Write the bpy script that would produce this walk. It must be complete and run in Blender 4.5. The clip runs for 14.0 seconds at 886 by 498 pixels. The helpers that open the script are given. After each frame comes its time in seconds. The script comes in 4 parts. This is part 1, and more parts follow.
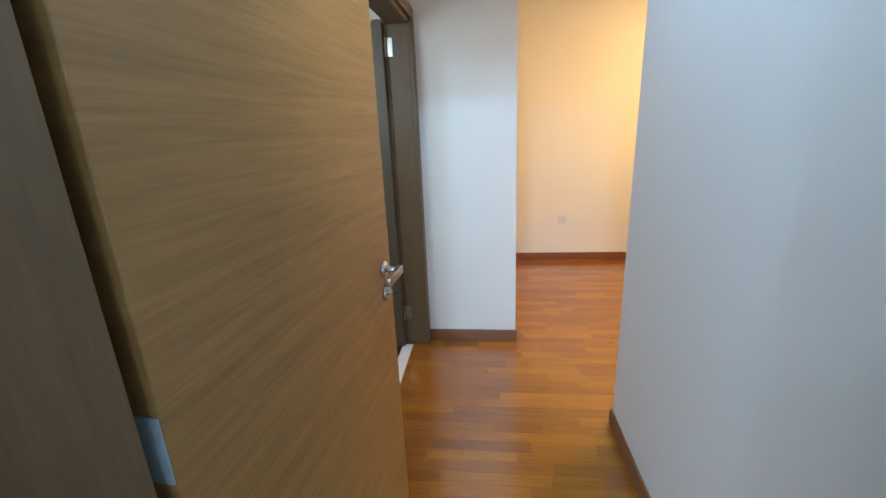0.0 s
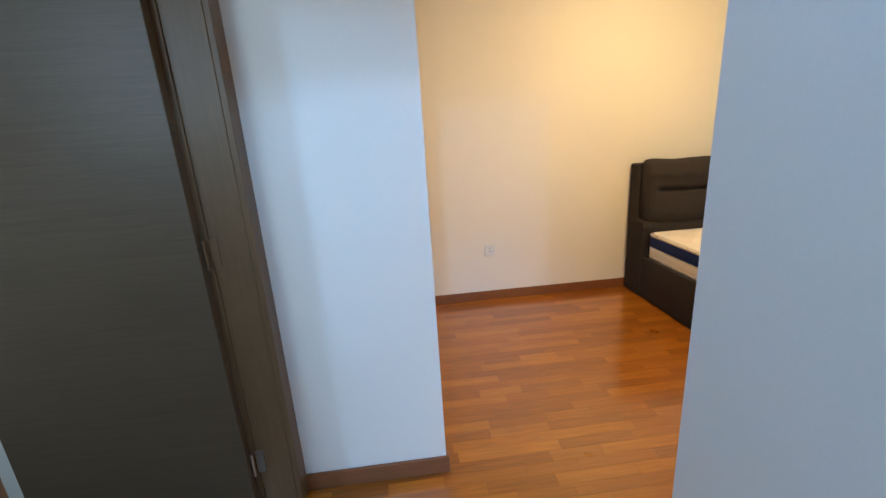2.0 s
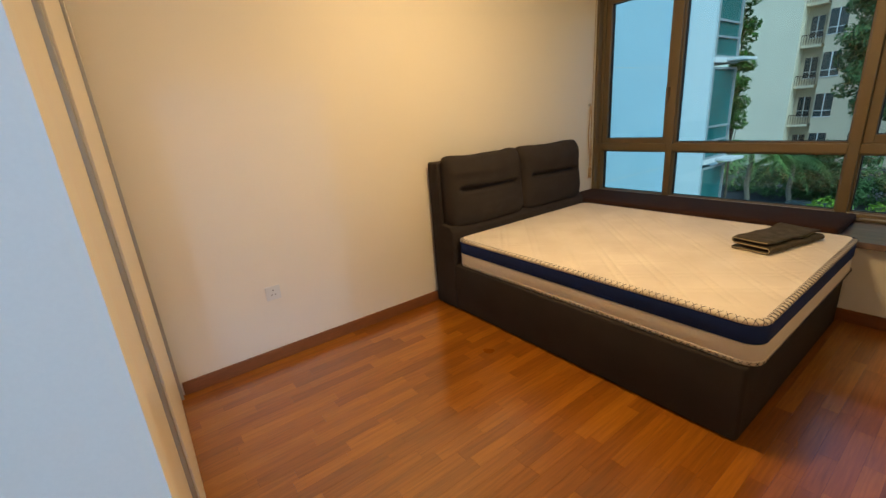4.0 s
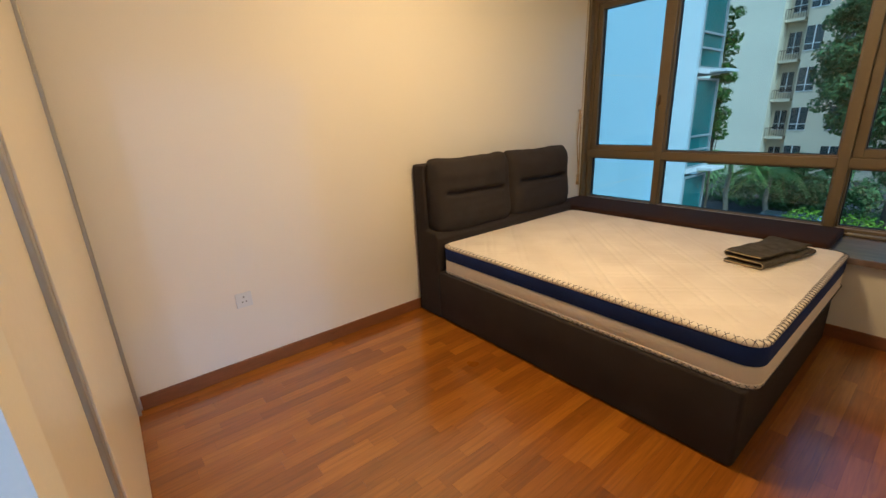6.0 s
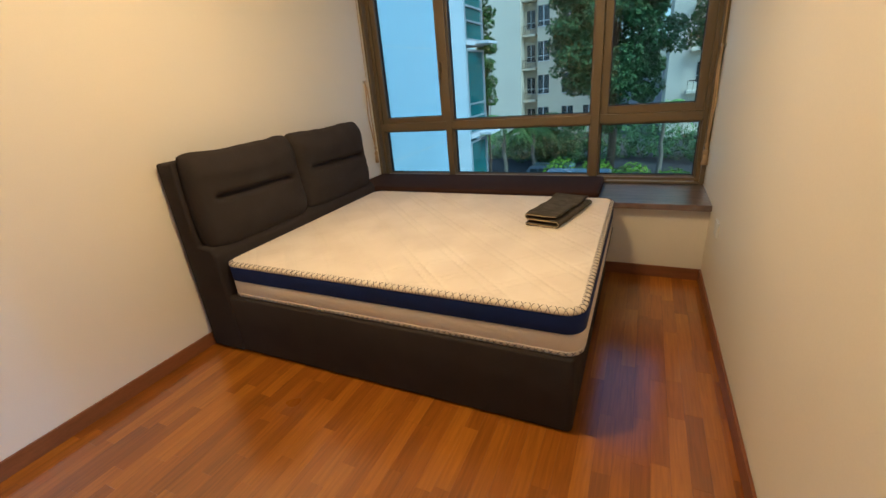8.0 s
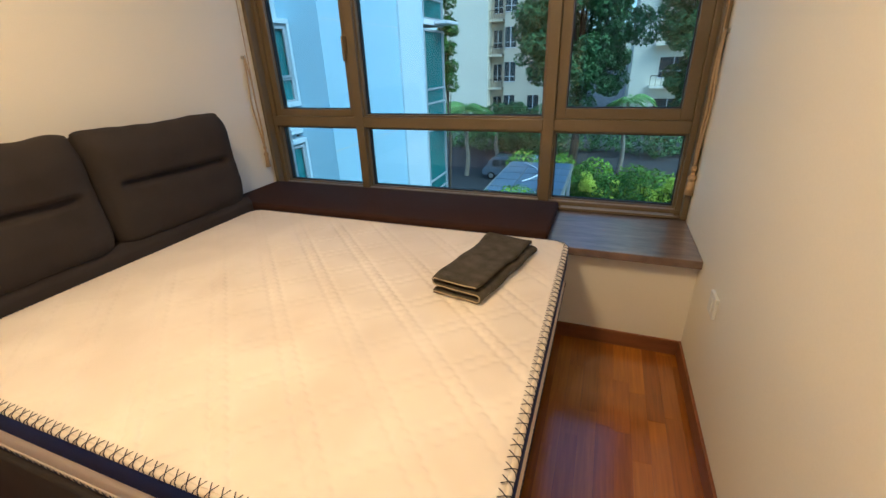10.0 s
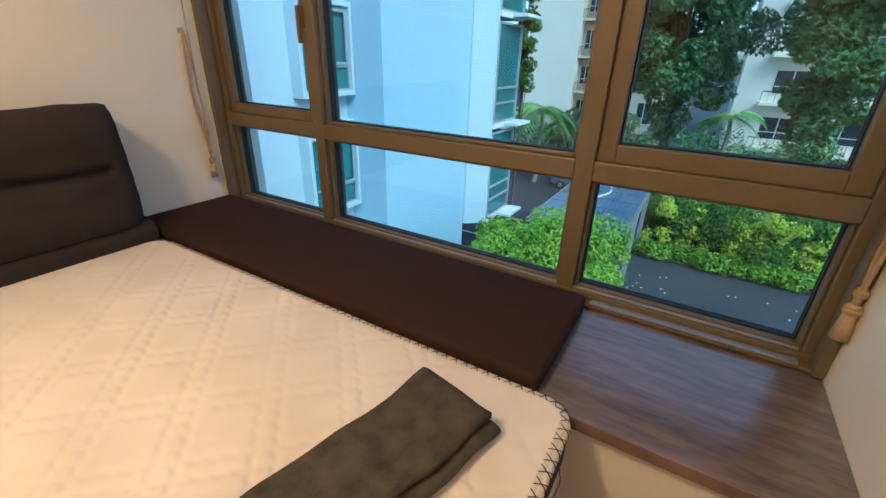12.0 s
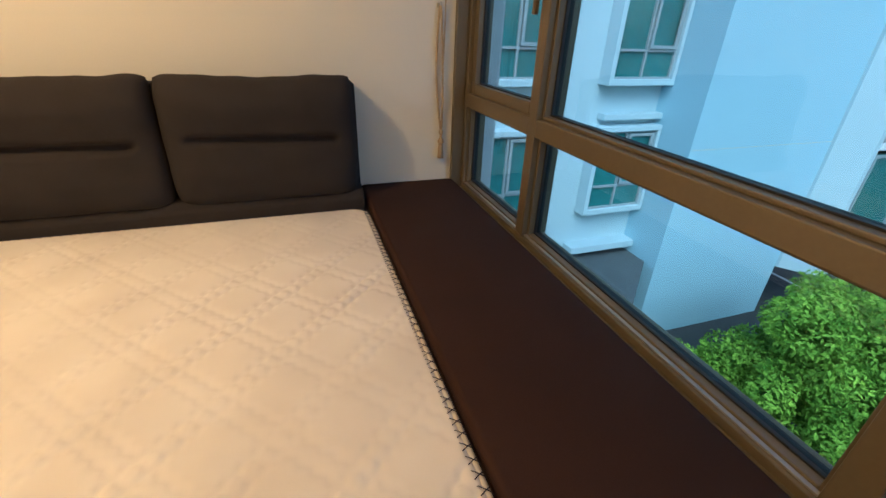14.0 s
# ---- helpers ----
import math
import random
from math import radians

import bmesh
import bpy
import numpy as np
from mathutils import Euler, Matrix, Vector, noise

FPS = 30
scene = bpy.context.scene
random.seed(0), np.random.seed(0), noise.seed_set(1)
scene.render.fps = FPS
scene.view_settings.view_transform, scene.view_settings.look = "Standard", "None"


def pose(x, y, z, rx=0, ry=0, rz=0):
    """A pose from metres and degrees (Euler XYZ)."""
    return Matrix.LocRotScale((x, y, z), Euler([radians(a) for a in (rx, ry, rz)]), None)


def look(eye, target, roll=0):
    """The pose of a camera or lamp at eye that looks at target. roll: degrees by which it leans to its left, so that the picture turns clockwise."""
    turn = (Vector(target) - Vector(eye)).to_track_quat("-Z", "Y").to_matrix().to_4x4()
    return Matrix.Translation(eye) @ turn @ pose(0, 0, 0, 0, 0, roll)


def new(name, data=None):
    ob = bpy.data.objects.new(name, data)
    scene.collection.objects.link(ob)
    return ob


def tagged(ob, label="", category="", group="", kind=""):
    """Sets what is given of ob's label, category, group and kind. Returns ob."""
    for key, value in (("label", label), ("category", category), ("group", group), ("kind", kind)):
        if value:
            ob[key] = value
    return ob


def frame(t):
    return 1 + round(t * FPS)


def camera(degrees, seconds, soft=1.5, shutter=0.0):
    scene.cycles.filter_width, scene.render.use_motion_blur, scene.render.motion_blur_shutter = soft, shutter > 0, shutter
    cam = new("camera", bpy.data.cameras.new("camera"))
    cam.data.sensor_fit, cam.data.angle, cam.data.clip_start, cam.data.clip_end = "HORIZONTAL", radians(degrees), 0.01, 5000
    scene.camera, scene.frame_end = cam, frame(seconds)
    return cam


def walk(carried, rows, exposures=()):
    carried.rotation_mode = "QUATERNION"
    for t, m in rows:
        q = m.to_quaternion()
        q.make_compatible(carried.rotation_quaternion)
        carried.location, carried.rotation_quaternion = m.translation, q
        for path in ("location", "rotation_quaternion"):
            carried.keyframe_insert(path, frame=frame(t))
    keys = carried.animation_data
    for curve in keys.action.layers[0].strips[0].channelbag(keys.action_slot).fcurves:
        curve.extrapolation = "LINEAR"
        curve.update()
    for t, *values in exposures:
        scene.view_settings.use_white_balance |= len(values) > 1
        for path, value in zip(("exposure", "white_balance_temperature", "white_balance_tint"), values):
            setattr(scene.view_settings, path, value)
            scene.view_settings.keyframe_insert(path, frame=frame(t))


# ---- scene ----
cam = camera(93.3, 14.0)
PATH = [
    (0, (-1.997, -4.527, 1.473), (-2.221, -2.621, 0.908), -2.5),
    (0.5, (-1.997, -4.273, 1.473), (-2.107, -2.349, 0.939), -2.6),
    (1, (-2.02, -3.992, 1.466), (-1.98, -2.065, 0.931), -3.4),
    (1.5, (-1.962, -3.662, 1.46), (-1.861, -1.739, 0.922), -3.6),
    (2, (-1.925, -3.352, 1.455), (-1.747, -1.438, 0.905), -3.6),
    (2.5, (-1.931, -3.068, 1.434), (-1.463, -1.206, 0.873), -4.9),
    (3, (-1.873, -2.835, 1.357), (-1.113, -1.063, 0.823), -6.2),
    (3.5, (-1.809, -2.655, 1.391), (-0.75, -1.068, 0.792), -6.1),
    (6, (-1.684, -2.447, 1.385), (-0.501, -0.948, 0.79), -2.5),
    (6.5, (-1.667, -2.45, 1.381), (-0.543, -0.925, 0.74), -2.8),
    (7, (-1.576, -2.4, 1.357), (-0.261, -1.069, 0.651), -4.0),
    (7.5, (-1.457, -2.308, 1.373), (0.089, -1.278, 0.632), -4.7),
    (8, (-1.336, -2.259, 1.364), (0.328, -1.438, 0.618), -5.1),
    (8.5, (-1.092, -2.228, 1.371), (0.568, -1.42, 0.603), -5.3),
    (9, (-0.856, -2.225, 1.363), (0.814, -1.491, 0.543), -4.7),
    (11.5, (0.478, -2.217, 1.324), (2.203, -1.581, 0.537), 0.6),
    (12, (0.711, -2.227, 1.322), (2.274, -1.3, 0.487), 1.6),
    (12.5, (0.881, -2.199, 1.32), (2.16, -0.927, 0.456), 2.2),
    (13, (1.005, -2.131, 1.313), (2.054, -0.687, 0.412), 1.5),
    (13.5, (1.163, -2.116, 1.303), (1.969, -0.545, 0.364), 1.2),
    (14, (1.291, -2.117, 1.306), (1.87, -0.443, 0.378), 1.9),
]
EXPO = [(0, 0.92, 6400, 6), (1.5, 0.72, 5750, 5), (2.5, 0.54, 5500, 5), (3.1, 0.28, 5750, 6), (3.6, 0.32, 6000, 6), (6.5, 0.44, 5450, 8), (8.0, 0.49, 5450, 8), (9.2, 0.62, 5300, 9), (11.5, 0.86, 5250, 11), (12.5, 0.80, 5650, 13), (13.2, 0.73, 5700, 13), (14, 0.63, 5500, 10)]
walk(cam, [(t, look(eye, target, roll)) for t, eye, target, roll in PATH], EXPO)

# ---- world and large lights ----
world = bpy.data.worlds.new("sky")
scene.world = world
world.use_nodes = True
wn = world.node_tree.nodes
sky = wn.new("ShaderNodeTexSky")
sky.sky_type = "NISHITA"
sky.sun_disc = False
sky.sun_elevation = radians(48)
sky.sun_rotation = radians(210)
sky.air_density, sky.dust_density, sky.ozone_density = 1.0, 2.0, 1.5
world.node_tree.links.new(sky.outputs[0], wn["Background"].inputs[0])
wn["Background"].inputs[1].default_value = 0.24

sun_data = bpy.data.lights.new("sun", "SUN")
sun_data.energy, sun_data.angle, sun_data.color = 2.3, radians(40), (1.0, 0.98, 0.95)
sun = new("sun", sun_data)
sun.matrix_world = pose(0, 0, 20, 42, 0, -30)

CEILING_LAMP_Z = 2.62
room_data = bpy.data.lights.new("room_lamp", "POINT")
room_data.energy, room_data.color, room_data.shadow_soft_size = 16, (1.0, 0.625, 0.255), 0.16
new("room_lamp", room_data).location = (-0.08, -1.33, 2.50)

disc_data = bpy.data.lights.new("room_lamp_disc", "AREA")
disc_data.shape, disc_data.size = "DISK", 0.36
disc_data.energy, disc_data.color = 19, (1.0, 0.625, 0.255)
new("room_lamp_disc", disc_data).location = (-0.08, -1.33, CEILING_LAMP_Z)

living_data = bpy.data.lights.new("living_window_light", "AREA")
living_data.shape, living_data.size, living_data.size_y = "RECTANGLE", 2.2, 1.7
living_data.energy, living_data.color = 36, (0.42, 0.67, 1.0)
new("living_window_light", living_data).matrix_world = look((-2.6, -7.35, 1.5), (-2.2, -3, 1.2))


hall_data = bpy.data.lights.new("outer_room_lamp", "POINT")
hall_data.energy, hall_data.color, hall_data.shadow_soft_size = 88, (0.40, 0.655, 1.0), 0.07
new("outer_room_lamp", hall_data).location = (-2.51, -7.05, 2.37)

passage_data = bpy.data.lights.new("passage_downlight", "SPOT")
passage_data.energy, passage_data.color, passage_data.shadow_soft_size = 28, (0.40, 0.655, 1.0), 0.04
passage_data.spot_size, passage_data.spot_blend = radians(118), 0.12
new("passage_downlight", passage_data).location = (-1.88, -3.42, 2.66)

bath_data = bpy.data.lights.new("bathroom_window_light", "AREA")
bath_data.shape, bath_data.size, bath_data.size_y = "RECTANGLE", 0.9, 0.7
bath_data.energy, bath_data.color = 7, (0.72, 0.88, 1.0)
new("bathroom_window_light", bath_data).matrix_world = look((-3.3, -3.58, 1.9), (-3.0, -1.9, 1.0))


# ---- materials ----
def nodes_of(name):
    m = bpy.data.materials.new(name)
    m.use_nodes = True
    return m, m.node_tree.nodes, m.node_tree.links, m.node_tree.nodes["Principled BSDF"]


def surface(name, color, rough=0.5, vary=0.12, scale=3.0, grain=60.0, stretch=(1, 1, 1), bump=0.1, metal=0.0, coat=0.0, sheen=0.0, dist=0.002, spec=0.5, coat_rough=0.1):
    """A plain surface with large and fine variation and a fine relief."""
    m, n, l, p = nodes_of(name)
    co = n.new("ShaderNodeTexCoord")
    mp = n.new("ShaderNodeMapping")
    mp.inputs["Scale"].default_value = stretch
    l.new(co.outputs["Object"], mp.inputs["Vector"])
    big, fine = n.new("ShaderNodeTexNoise"), n.new("ShaderNodeTexNoise")
    big.inputs["Scale"].default_value, fine.inputs["Scale"].default_value = scale, grain
    big.inputs["Detail"].default_value = fine.inputs["Detail"].default_value = 4
    for t in (big, fine):
        l.new(mp.outputs[0], t.inputs["Vector"])
    mix = n.new("ShaderNodeMix")
    l.new(big.outputs["Fac"], mix.inputs[2])
    l.new(fine.outputs["Fac"], mix.inputs[3])
    mix.inputs[0].default_value = 0.5
    ramp = n.new("ShaderNodeValToRGB")
    ramp.color_ramp.elements[0].position, ramp.color_ramp.elements[1].position = 0.3, 0.7
    ramp.color_ramp.elements[0].color = (*[c * (1 - vary) for c in color], 1)
    ramp.color_ramp.elements[1].color = (*[min(1, c * (1 + vary)) for c in color], 1)
    l.new(mix.outputs[0], ramp.inputs[0])
    l.new(ramp.outputs[0], p.inputs["Base Color"])
    p.inputs["Roughness"].default_value, p.inputs["Metallic"].default_value = rough, metal
    p.inputs["Coat Weight"].default_value = coat
    p.inputs["Coat Roughness"].default_value = coat_rough
    p.inputs["Coat IOR"].default_value = 1.7
    p.inputs["Specular IOR Level"].default_value = spec
    p.inputs["Sheen Weight"].default_value = sheen
    if bump:
        b = n.new("ShaderNodeBump")
        b.inputs["Strength"].default_value, b.inputs["Distance"].default_value = bump, dist
        l.new(fine.outputs["Fac"], b.inputs["Height"])
        l.new(b.outputs[0], p.inputs["Normal"])
    return m


def plank_wood(name, random_node, dark, mid, light):
    """Varnished parquet: each strip takes its own tone, with grain along x."""
    m, n, l, p = nodes_of(name)
    if random_node == "object":
        info = n.new("ShaderNodeObjectInfo")
        rnd = info.outputs["Random"]
    else:
        info = n.new("ShaderNodeNewGeometry")
        rnd = info.outputs["Random Per Island"]
    geo = n.new("ShaderNodeNewGeometry")
    mp = n.new("ShaderNodeMapping")
    mp.inputs["Scale"].default_value = (3.0, 55.0, 1.0)
    l.new(geo.outputs["Position"], mp.inputs["Vector"])
    shift = n.new("ShaderNodeMath")
    shift.operation = "MULTIPLY"
    shift.inputs[1].default_value = 40
    l.new(rnd, shift.inputs[0])
    tex = n.new("ShaderNodeTexNoise")
    tex.noise_dimensions = "4D"
    tex.inputs["Scale"].default_value, tex.inputs["Detail"].default_value = 1.6, 5
    tex.inputs["Distortion"].default_value = 0.6
    l.new(mp.outputs[0], tex.inputs["Vector"])
    l.new(shift.outputs[0], tex.inputs["W"])
    ramp = n.new("ShaderNodeValToRGB")
    e = ramp.color_ramp.elements
    e[0].position, e[0].color = 0.0, (*dark, 1)
    e[1].position, e[1].color = 1.0, (*light, 1)
    k = e.new(0.55)
    k.color = (*mid, 1)
    l.new(rnd, ramp.inputs[0])
    tone = n.new("ShaderNodeMapRange")
    tone.inputs["From Min"].default_value, tone.inputs["From Max"].default_value = 0.3, 0.7
    tone.inputs["To Min"].default_value, tone.inputs["To Max"].default_value = 0.78, 1.18
    l.new(tex.outputs["Fac"], tone.inputs["Value"])
    mul = n.new("ShaderNodeVectorMath")
    mul.operation = "SCALE"
    l.new(ramp.outputs[0], mul.inputs[0])
    l.new(tone.outputs[0], mul.inputs["Scale"])
    l.new(mul.outputs[0], p.inputs["Base Color"])
    wear = n.new("ShaderNodeTexNoise")
    wear.inputs["Scale"].default_value = 2.5
    l.new(geo.outputs["Position"], wear.inputs["Vector"])
    rr = n.new("ShaderNodeMapRange")
    rr.inputs["To Min"].default_value, rr.inputs["To Max"].default_value = 0.22, 0.40
    l.new(wear.outputs["Fac"], rr.inputs["Value"])
    l.new(rr.outputs[0], p.inputs["Roughness"])
    b = n.new("ShaderNodeBump")
    p.inputs["Coat Weight"].default_value, p.inputs["Coat Roughness"].default_value = 1.0, 0.17
    p.inputs["Coat IOR"].default_value = 1.78
    p.inputs["Specular IOR Level"].default_value = 0.25
    b.inputs["Strength"].default_value, b.inputs["Distance"].default_value = 0.12, 0.001
    l.new(tex.outputs["Fac"], b.inputs["Height"])
    l.new(b.outputs[0], p.inputs["Normal"])
    return m


def glass(name, tint=(0.85, 0.95, 0.95), rough=0.0):
    m, n, l, p = nodes_of(name)
    n.remove(p)
    out = n["Material Output"]
    clear, shine, mix, fres = n.new("ShaderNodeBsdfTransparent"), n.new("ShaderNodeBsdfGlossy"), n.new("ShaderNodeMixShader"), n.new("ShaderNodeFresnel")
    clear.inputs[0].default_value = (*tint, 1)
    shine.inputs["Roughness"].default_value = rough
    fres.inputs[0].default_value = 1.45
    l.new(fres.outputs[0], mix.inputs[0])
    l.new(clear.outputs[0], mix.inputs[1])
    l.new(shine.outputs[0], mix.inputs[2])
    l.new(mix.outputs[0], out.inputs[0])
    return m


def clear(name, tint):
    m, n, l, p = nodes_of(name)
    n.remove(p)
    c = n.new("ShaderNodeBsdfTransparent")
    c.inputs[0].default_value = (*tint, 1)
    l.new(c.outputs[0], n["Material Output"].inputs[0])
    return m


def foliage(name, dark, light):
    m, n, l, p = nodes_of(name)
    info = n.new("ShaderNodeNewGeometry")
    ramp = n.new("ShaderNodeValToRGB")
    ramp.color_ramp.elements[0].color, ramp.color_ramp.elements[1].color = (*dark, 1), (*light, 1)
    patch = n.new("ShaderNodeTexNoise")
    patch.inputs["Scale"].default_value, patch.inputs["Detail"].default_value = 2.3, 2
    l.new(info.outputs["Position"], patch.inputs["Vector"])
    spread = n.new("ShaderNodeMapRange")
    spread.inputs["From Min"].default_value, spread.inputs["From Max"].default_value = 0.32, 0.68
    l.new(patch.outputs["Fac"], spread.inputs["Value"])
    blend = n.new("ShaderNodeMix")
    blend.inputs["Factor"].default_value = 0.55
    l.new(info.outputs["Random Per Island"], blend.inputs["A"])
    l.new(spread.outputs[0], blend.inputs["B"])
    l.new(blend.outputs["Result"], ramp.inputs[0])
    l.new(ramp.outputs[0], p.inputs["Base Color"])
    p.inputs["Roughness"].default_value = 0.65
    p.inputs["Specular IOR Level"].default_value = 0.2
    p.inputs["Transmission Weight"].default_value = 0.0
    p.inputs["Subsurface Weight"].default_value = 0.0
    return m


def glow(name, color, strength):
    m, n, l, p = nodes_of(name)
    p.inputs["Base Color"].default_value = (*color, 1)
    p.inputs["Emission Color"].default_value = (*color, 1)
    p.inputs["Emission Strength"].default_value = strength
    return m


PAINT = surface("wall_paint", (0.80, 0.775, 0.725), 0.6, 0.025, 1.2, 180, bump=0.08, dist=0.001)
CEIL = surface("ceiling_paint", (0.82, 0.82, 0.80), 0.7, 0.02, 1.0, 120, bump=0.05)
SKIRT = surface("skirting_wood", (0.21, 0.078, 0.028), 0.38, 0.22, 4, 30, (1.5, 1.5, 14), 0.1)
DOORWOOD = surface("entry_door_veneer", (0.305, 0.157, 0.050), 0.42, 0.30, 2.2, 8, (0.7, 0.8, 15), 0.35, dist=0.0015)
FRAMEWOOD = surface("door_frame_wood", (0.14, 0.085, 0.04), 0.42, 0.2, 3, 14, (14, 14, 1), 0.15)
BATHWOOD = surface("bathroom_door_veneer", (0.105, 0.074, 0.045), 0.42, 0.16, 2.5, 12, (1, 1, 24), 0.2)
MARBLE = surface("white_marble", (0.80, 0.80, 0.78), 0.25, 0.06, 4, 20, bump=0.02)
SLATE = surface("bathroom_floor_tile", (0.05, 0.055, 0.065), 0.35, 0.25, 5, 40, bump=0.08)
STEEL = surface("brushed_steel", (0.50, 0.49, 0.46), 0.28, 0.08, 10, 120, (1, 1, 8), 0.05, metal=1.0)
DARKGAP = surface("dark_gap", (0.02, 0.016, 0.014), 0.8, 0.2)
WHITEPLASTIC = surface("white_plastic", (0.70, 0.73, 0.76), 0.35, 0.03, 6, 90, bump=0.03)
LAMINATE = surface("cream_laminate", (0.76, 0.71, 0.63), 0.35, 0.03, 2, 60, bump=0.03)
ALU = surface("grey_aluminium", (0.42, 0.41, 0.39), 0.42, 0.06, 3, 70, (12, 12, 1), 0.05, metal=0.7)
BRONZE = surface("bronze_aluminium", (0.152, 0.119, 0.074), 0.40, 0.08, 4, 90, bump=0.04, metal=0.1)
RUBBER = surface("window_gasket", (0.015, 0.015, 0.016), 0.6, 0.2)
PANE = glass("window_glass", (0.47, 0.585, 0.60))
PANE_OUT = clear("window_glass_outer_face", (0.84, 0.98, 1.0))
LEDGEWOOD = surface("dark_laminate", (0.15, 0.110, 0.097), 0.34, 0.55, 2, 10, (9, 1.5, 2), 0.3, coat=1.0, coat_rough=0.2)
CUSHION = surface("dark_brown_fabric", (0.040, 0.0195, 0.0165), 0.9, 0.18, 5, 420, bump=0.4, spec=0.15)
FABRIC = surface("charcoal_fabric", (0.034, 0.029, 0.030), 0.9, 0.22, 6, 480, bump=0.6, spec=0.2)
SEAM = surface("dark_seam", (0.012, 0.010, 0.010), 0.9, 0.2)
NAVY = surface("navy_band", (0.010, 0.026, 0.125), 0.8, 0.2, 6, 260, bump=0.4, spec=0.2)
SIDECLOTH = surface("mattress_side", (0.68, 0.62, 0.56), 0.8, 0.06, 6, 300, bump=0.4)
STITCH = surface("navy_stitch", (0.02, 0.025, 0.06), 0.8, 0.2)
TOWEL = surface("grey_towel", (0.080, 0.072, 0.060), 0.95, 0.55, 22, 700, bump=0.5, dist=0.0012, spec=0.15)
TOWELEDGE = surface("towel_hem", (0.40, 0.33, 0.22), 0.9, 0.15, 9, 200, bump=0.4)
ROPE = surface("tan_cord", (0.45, 0.33, 0.20), 0.8, 0.2, 20, 200, (1, 1, 0.3), 0.5)
SCREEN = surface("dark_screen", (0.10, 0.11, 0.085), 0.2, 0.08)
BLACKPLASTIC = surface("black_plastic", (0.02, 0.02, 0.02), 0.35, 0.2)
YELLOW = surface("yellow_sticker", (0.65, 0.5, 0.05), 0.5, 0.05)
PLANK = plank_wood("parquet_strip", "object", (0.235, 0.072, 0.002), (0.305, 0.100, 0.003), (0.395, 0.140, 0.005))
PLANKS = plank_wood("parquet_rest", "island", (0.235, 0.072, 0.002), (0.305, 0.100, 0.003), (0.395, 0.140, 0.005))
SUBFLOOR = surface("subfloor", (0.05, 0.022, 0.008), 0.7, 0.2)
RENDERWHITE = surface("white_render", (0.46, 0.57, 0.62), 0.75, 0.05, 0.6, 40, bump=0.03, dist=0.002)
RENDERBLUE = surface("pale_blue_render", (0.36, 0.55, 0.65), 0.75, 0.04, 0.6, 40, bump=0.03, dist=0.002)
RENDERBEIGE = surface("beige_render", (0.62, 0.54, 0.40), 0.8, 0.10, 0.3, 20, bump=0.1)
RENDERCREAM = surface("cream_render", (0.82, 0.76, 0.60), 0.8, 0.08, 0.3, 20, bump=0.1)
TEAL = surface("teal_tinted_glass", (0.035, 0.16, 0.165), 0.06, 0.25, 0.8, 6, bump=0.0)
DARKGLASS = surface("dark_window_glass", (0.03, 0.045, 0.05), 0.08, 0.3, 0.7, 5, bump=0.0)
GREYFRAME = surface("grey_window_frame", (0.30, 0.34, 0.36), 0.45, 0.08)
WHITEMETAL = surface("white_metal", (0.70, 0.73, 0.75), 0.45, 0.05)
GREYROOF = surface("grey_roof_felt", (0.09, 0.10, 0.105), 0.8, 0.15, 2, 30, bump=0.2)
ASPHALT = surface("asphalt", (0.045, 0.046, 0.048), 0.85, 0.3, 0.5, 60, bump=0.4, dist=0.01)
LINEPAINT = surface("road_paint", (0.70, 0.70, 0.68), 0.7, 0.12, 3, 40)
SOIL = surface("planting_soil", (0.045, 0.05, 0.025), 0.9, 0.4, 1, 20)
BARK = surface("bark", (0.10, 0.075, 0.05), 0.9, 0.35, 3, 18, (1, 1, 0.3), 0.8, dist=0.02)
PALMBARK = surface("palm_bark", (0.30, 0.26, 0.20), 0.9, 0.2, 3, 12, (0.3, 0.3, 3), 0.6, dist=0.01)
LEAF_DARK = foliage("dark_leaves", (0.035, 0.095, 0.036), (0.20, 0.36, 0.13))
LEAF_MID = foliage("garden_leaves", (0.015, 0.06, 0.012), (0.10, 0.22, 0.03))
LEAF_LIME = foliage("lime_leaves", (0.05, 0.15, 0.010), (0.33, 0.53, 0.06))
LEAF_YELLOW = foliage("yellow_green_leaves", (0.28, 0.40, 0.03), (0.60, 0.68, 0.09))
LEAF_PALM = foliage("palm_leaves", (0.10, 0.26, 0.06), (0.34, 0.55, 0.18))
SOLAR = surface("solar_cell", (0.09, 0.15, 0.23), 0.3, 0.2, 2, 8, bump=0.0)
VANPAINT = surface("grey_van_paint", (0.13, 0.16, 0.20), 0.25, 0.1, 2, 10, bump=0.0, coat=0.5)
TYRE = surface("tyre", (0.015, 0.015, 0.015), 0.85, 0.2)


# ---- mesh helpers ----
def mesh_of(name, bm, material, smooth=False):
    me = bpy.data.meshes.new(name)
    bm.to_mesh(me)
    bm.free()
    for m in material if isinstance(material, (list, tuple)) else (material,):
        me.materials.append(m)
    if smooth:
        for f in me.polygons:
            f.use_smooth = True
    return me


def part(name, bm, material, parent, label="", smooth=False):
    ob = new(name, mesh_of(name, bm, material, smooth))
    ob.parent = parent
    if label:
        tagged(ob, label)
    return ob


def thing(name, label, category, at=(0, 0, 0), group="", kind=""):
    ob = new(name)
    ob.empty_display_size = 0.1
    ob.location = at
    return tagged(ob, label, category, group, kind)


def solid(name, bm, material, label, category, kind="", smooth=False):
    return tagged(new(name, mesh_of(name, bm, material, smooth)), label, category, "", kind)


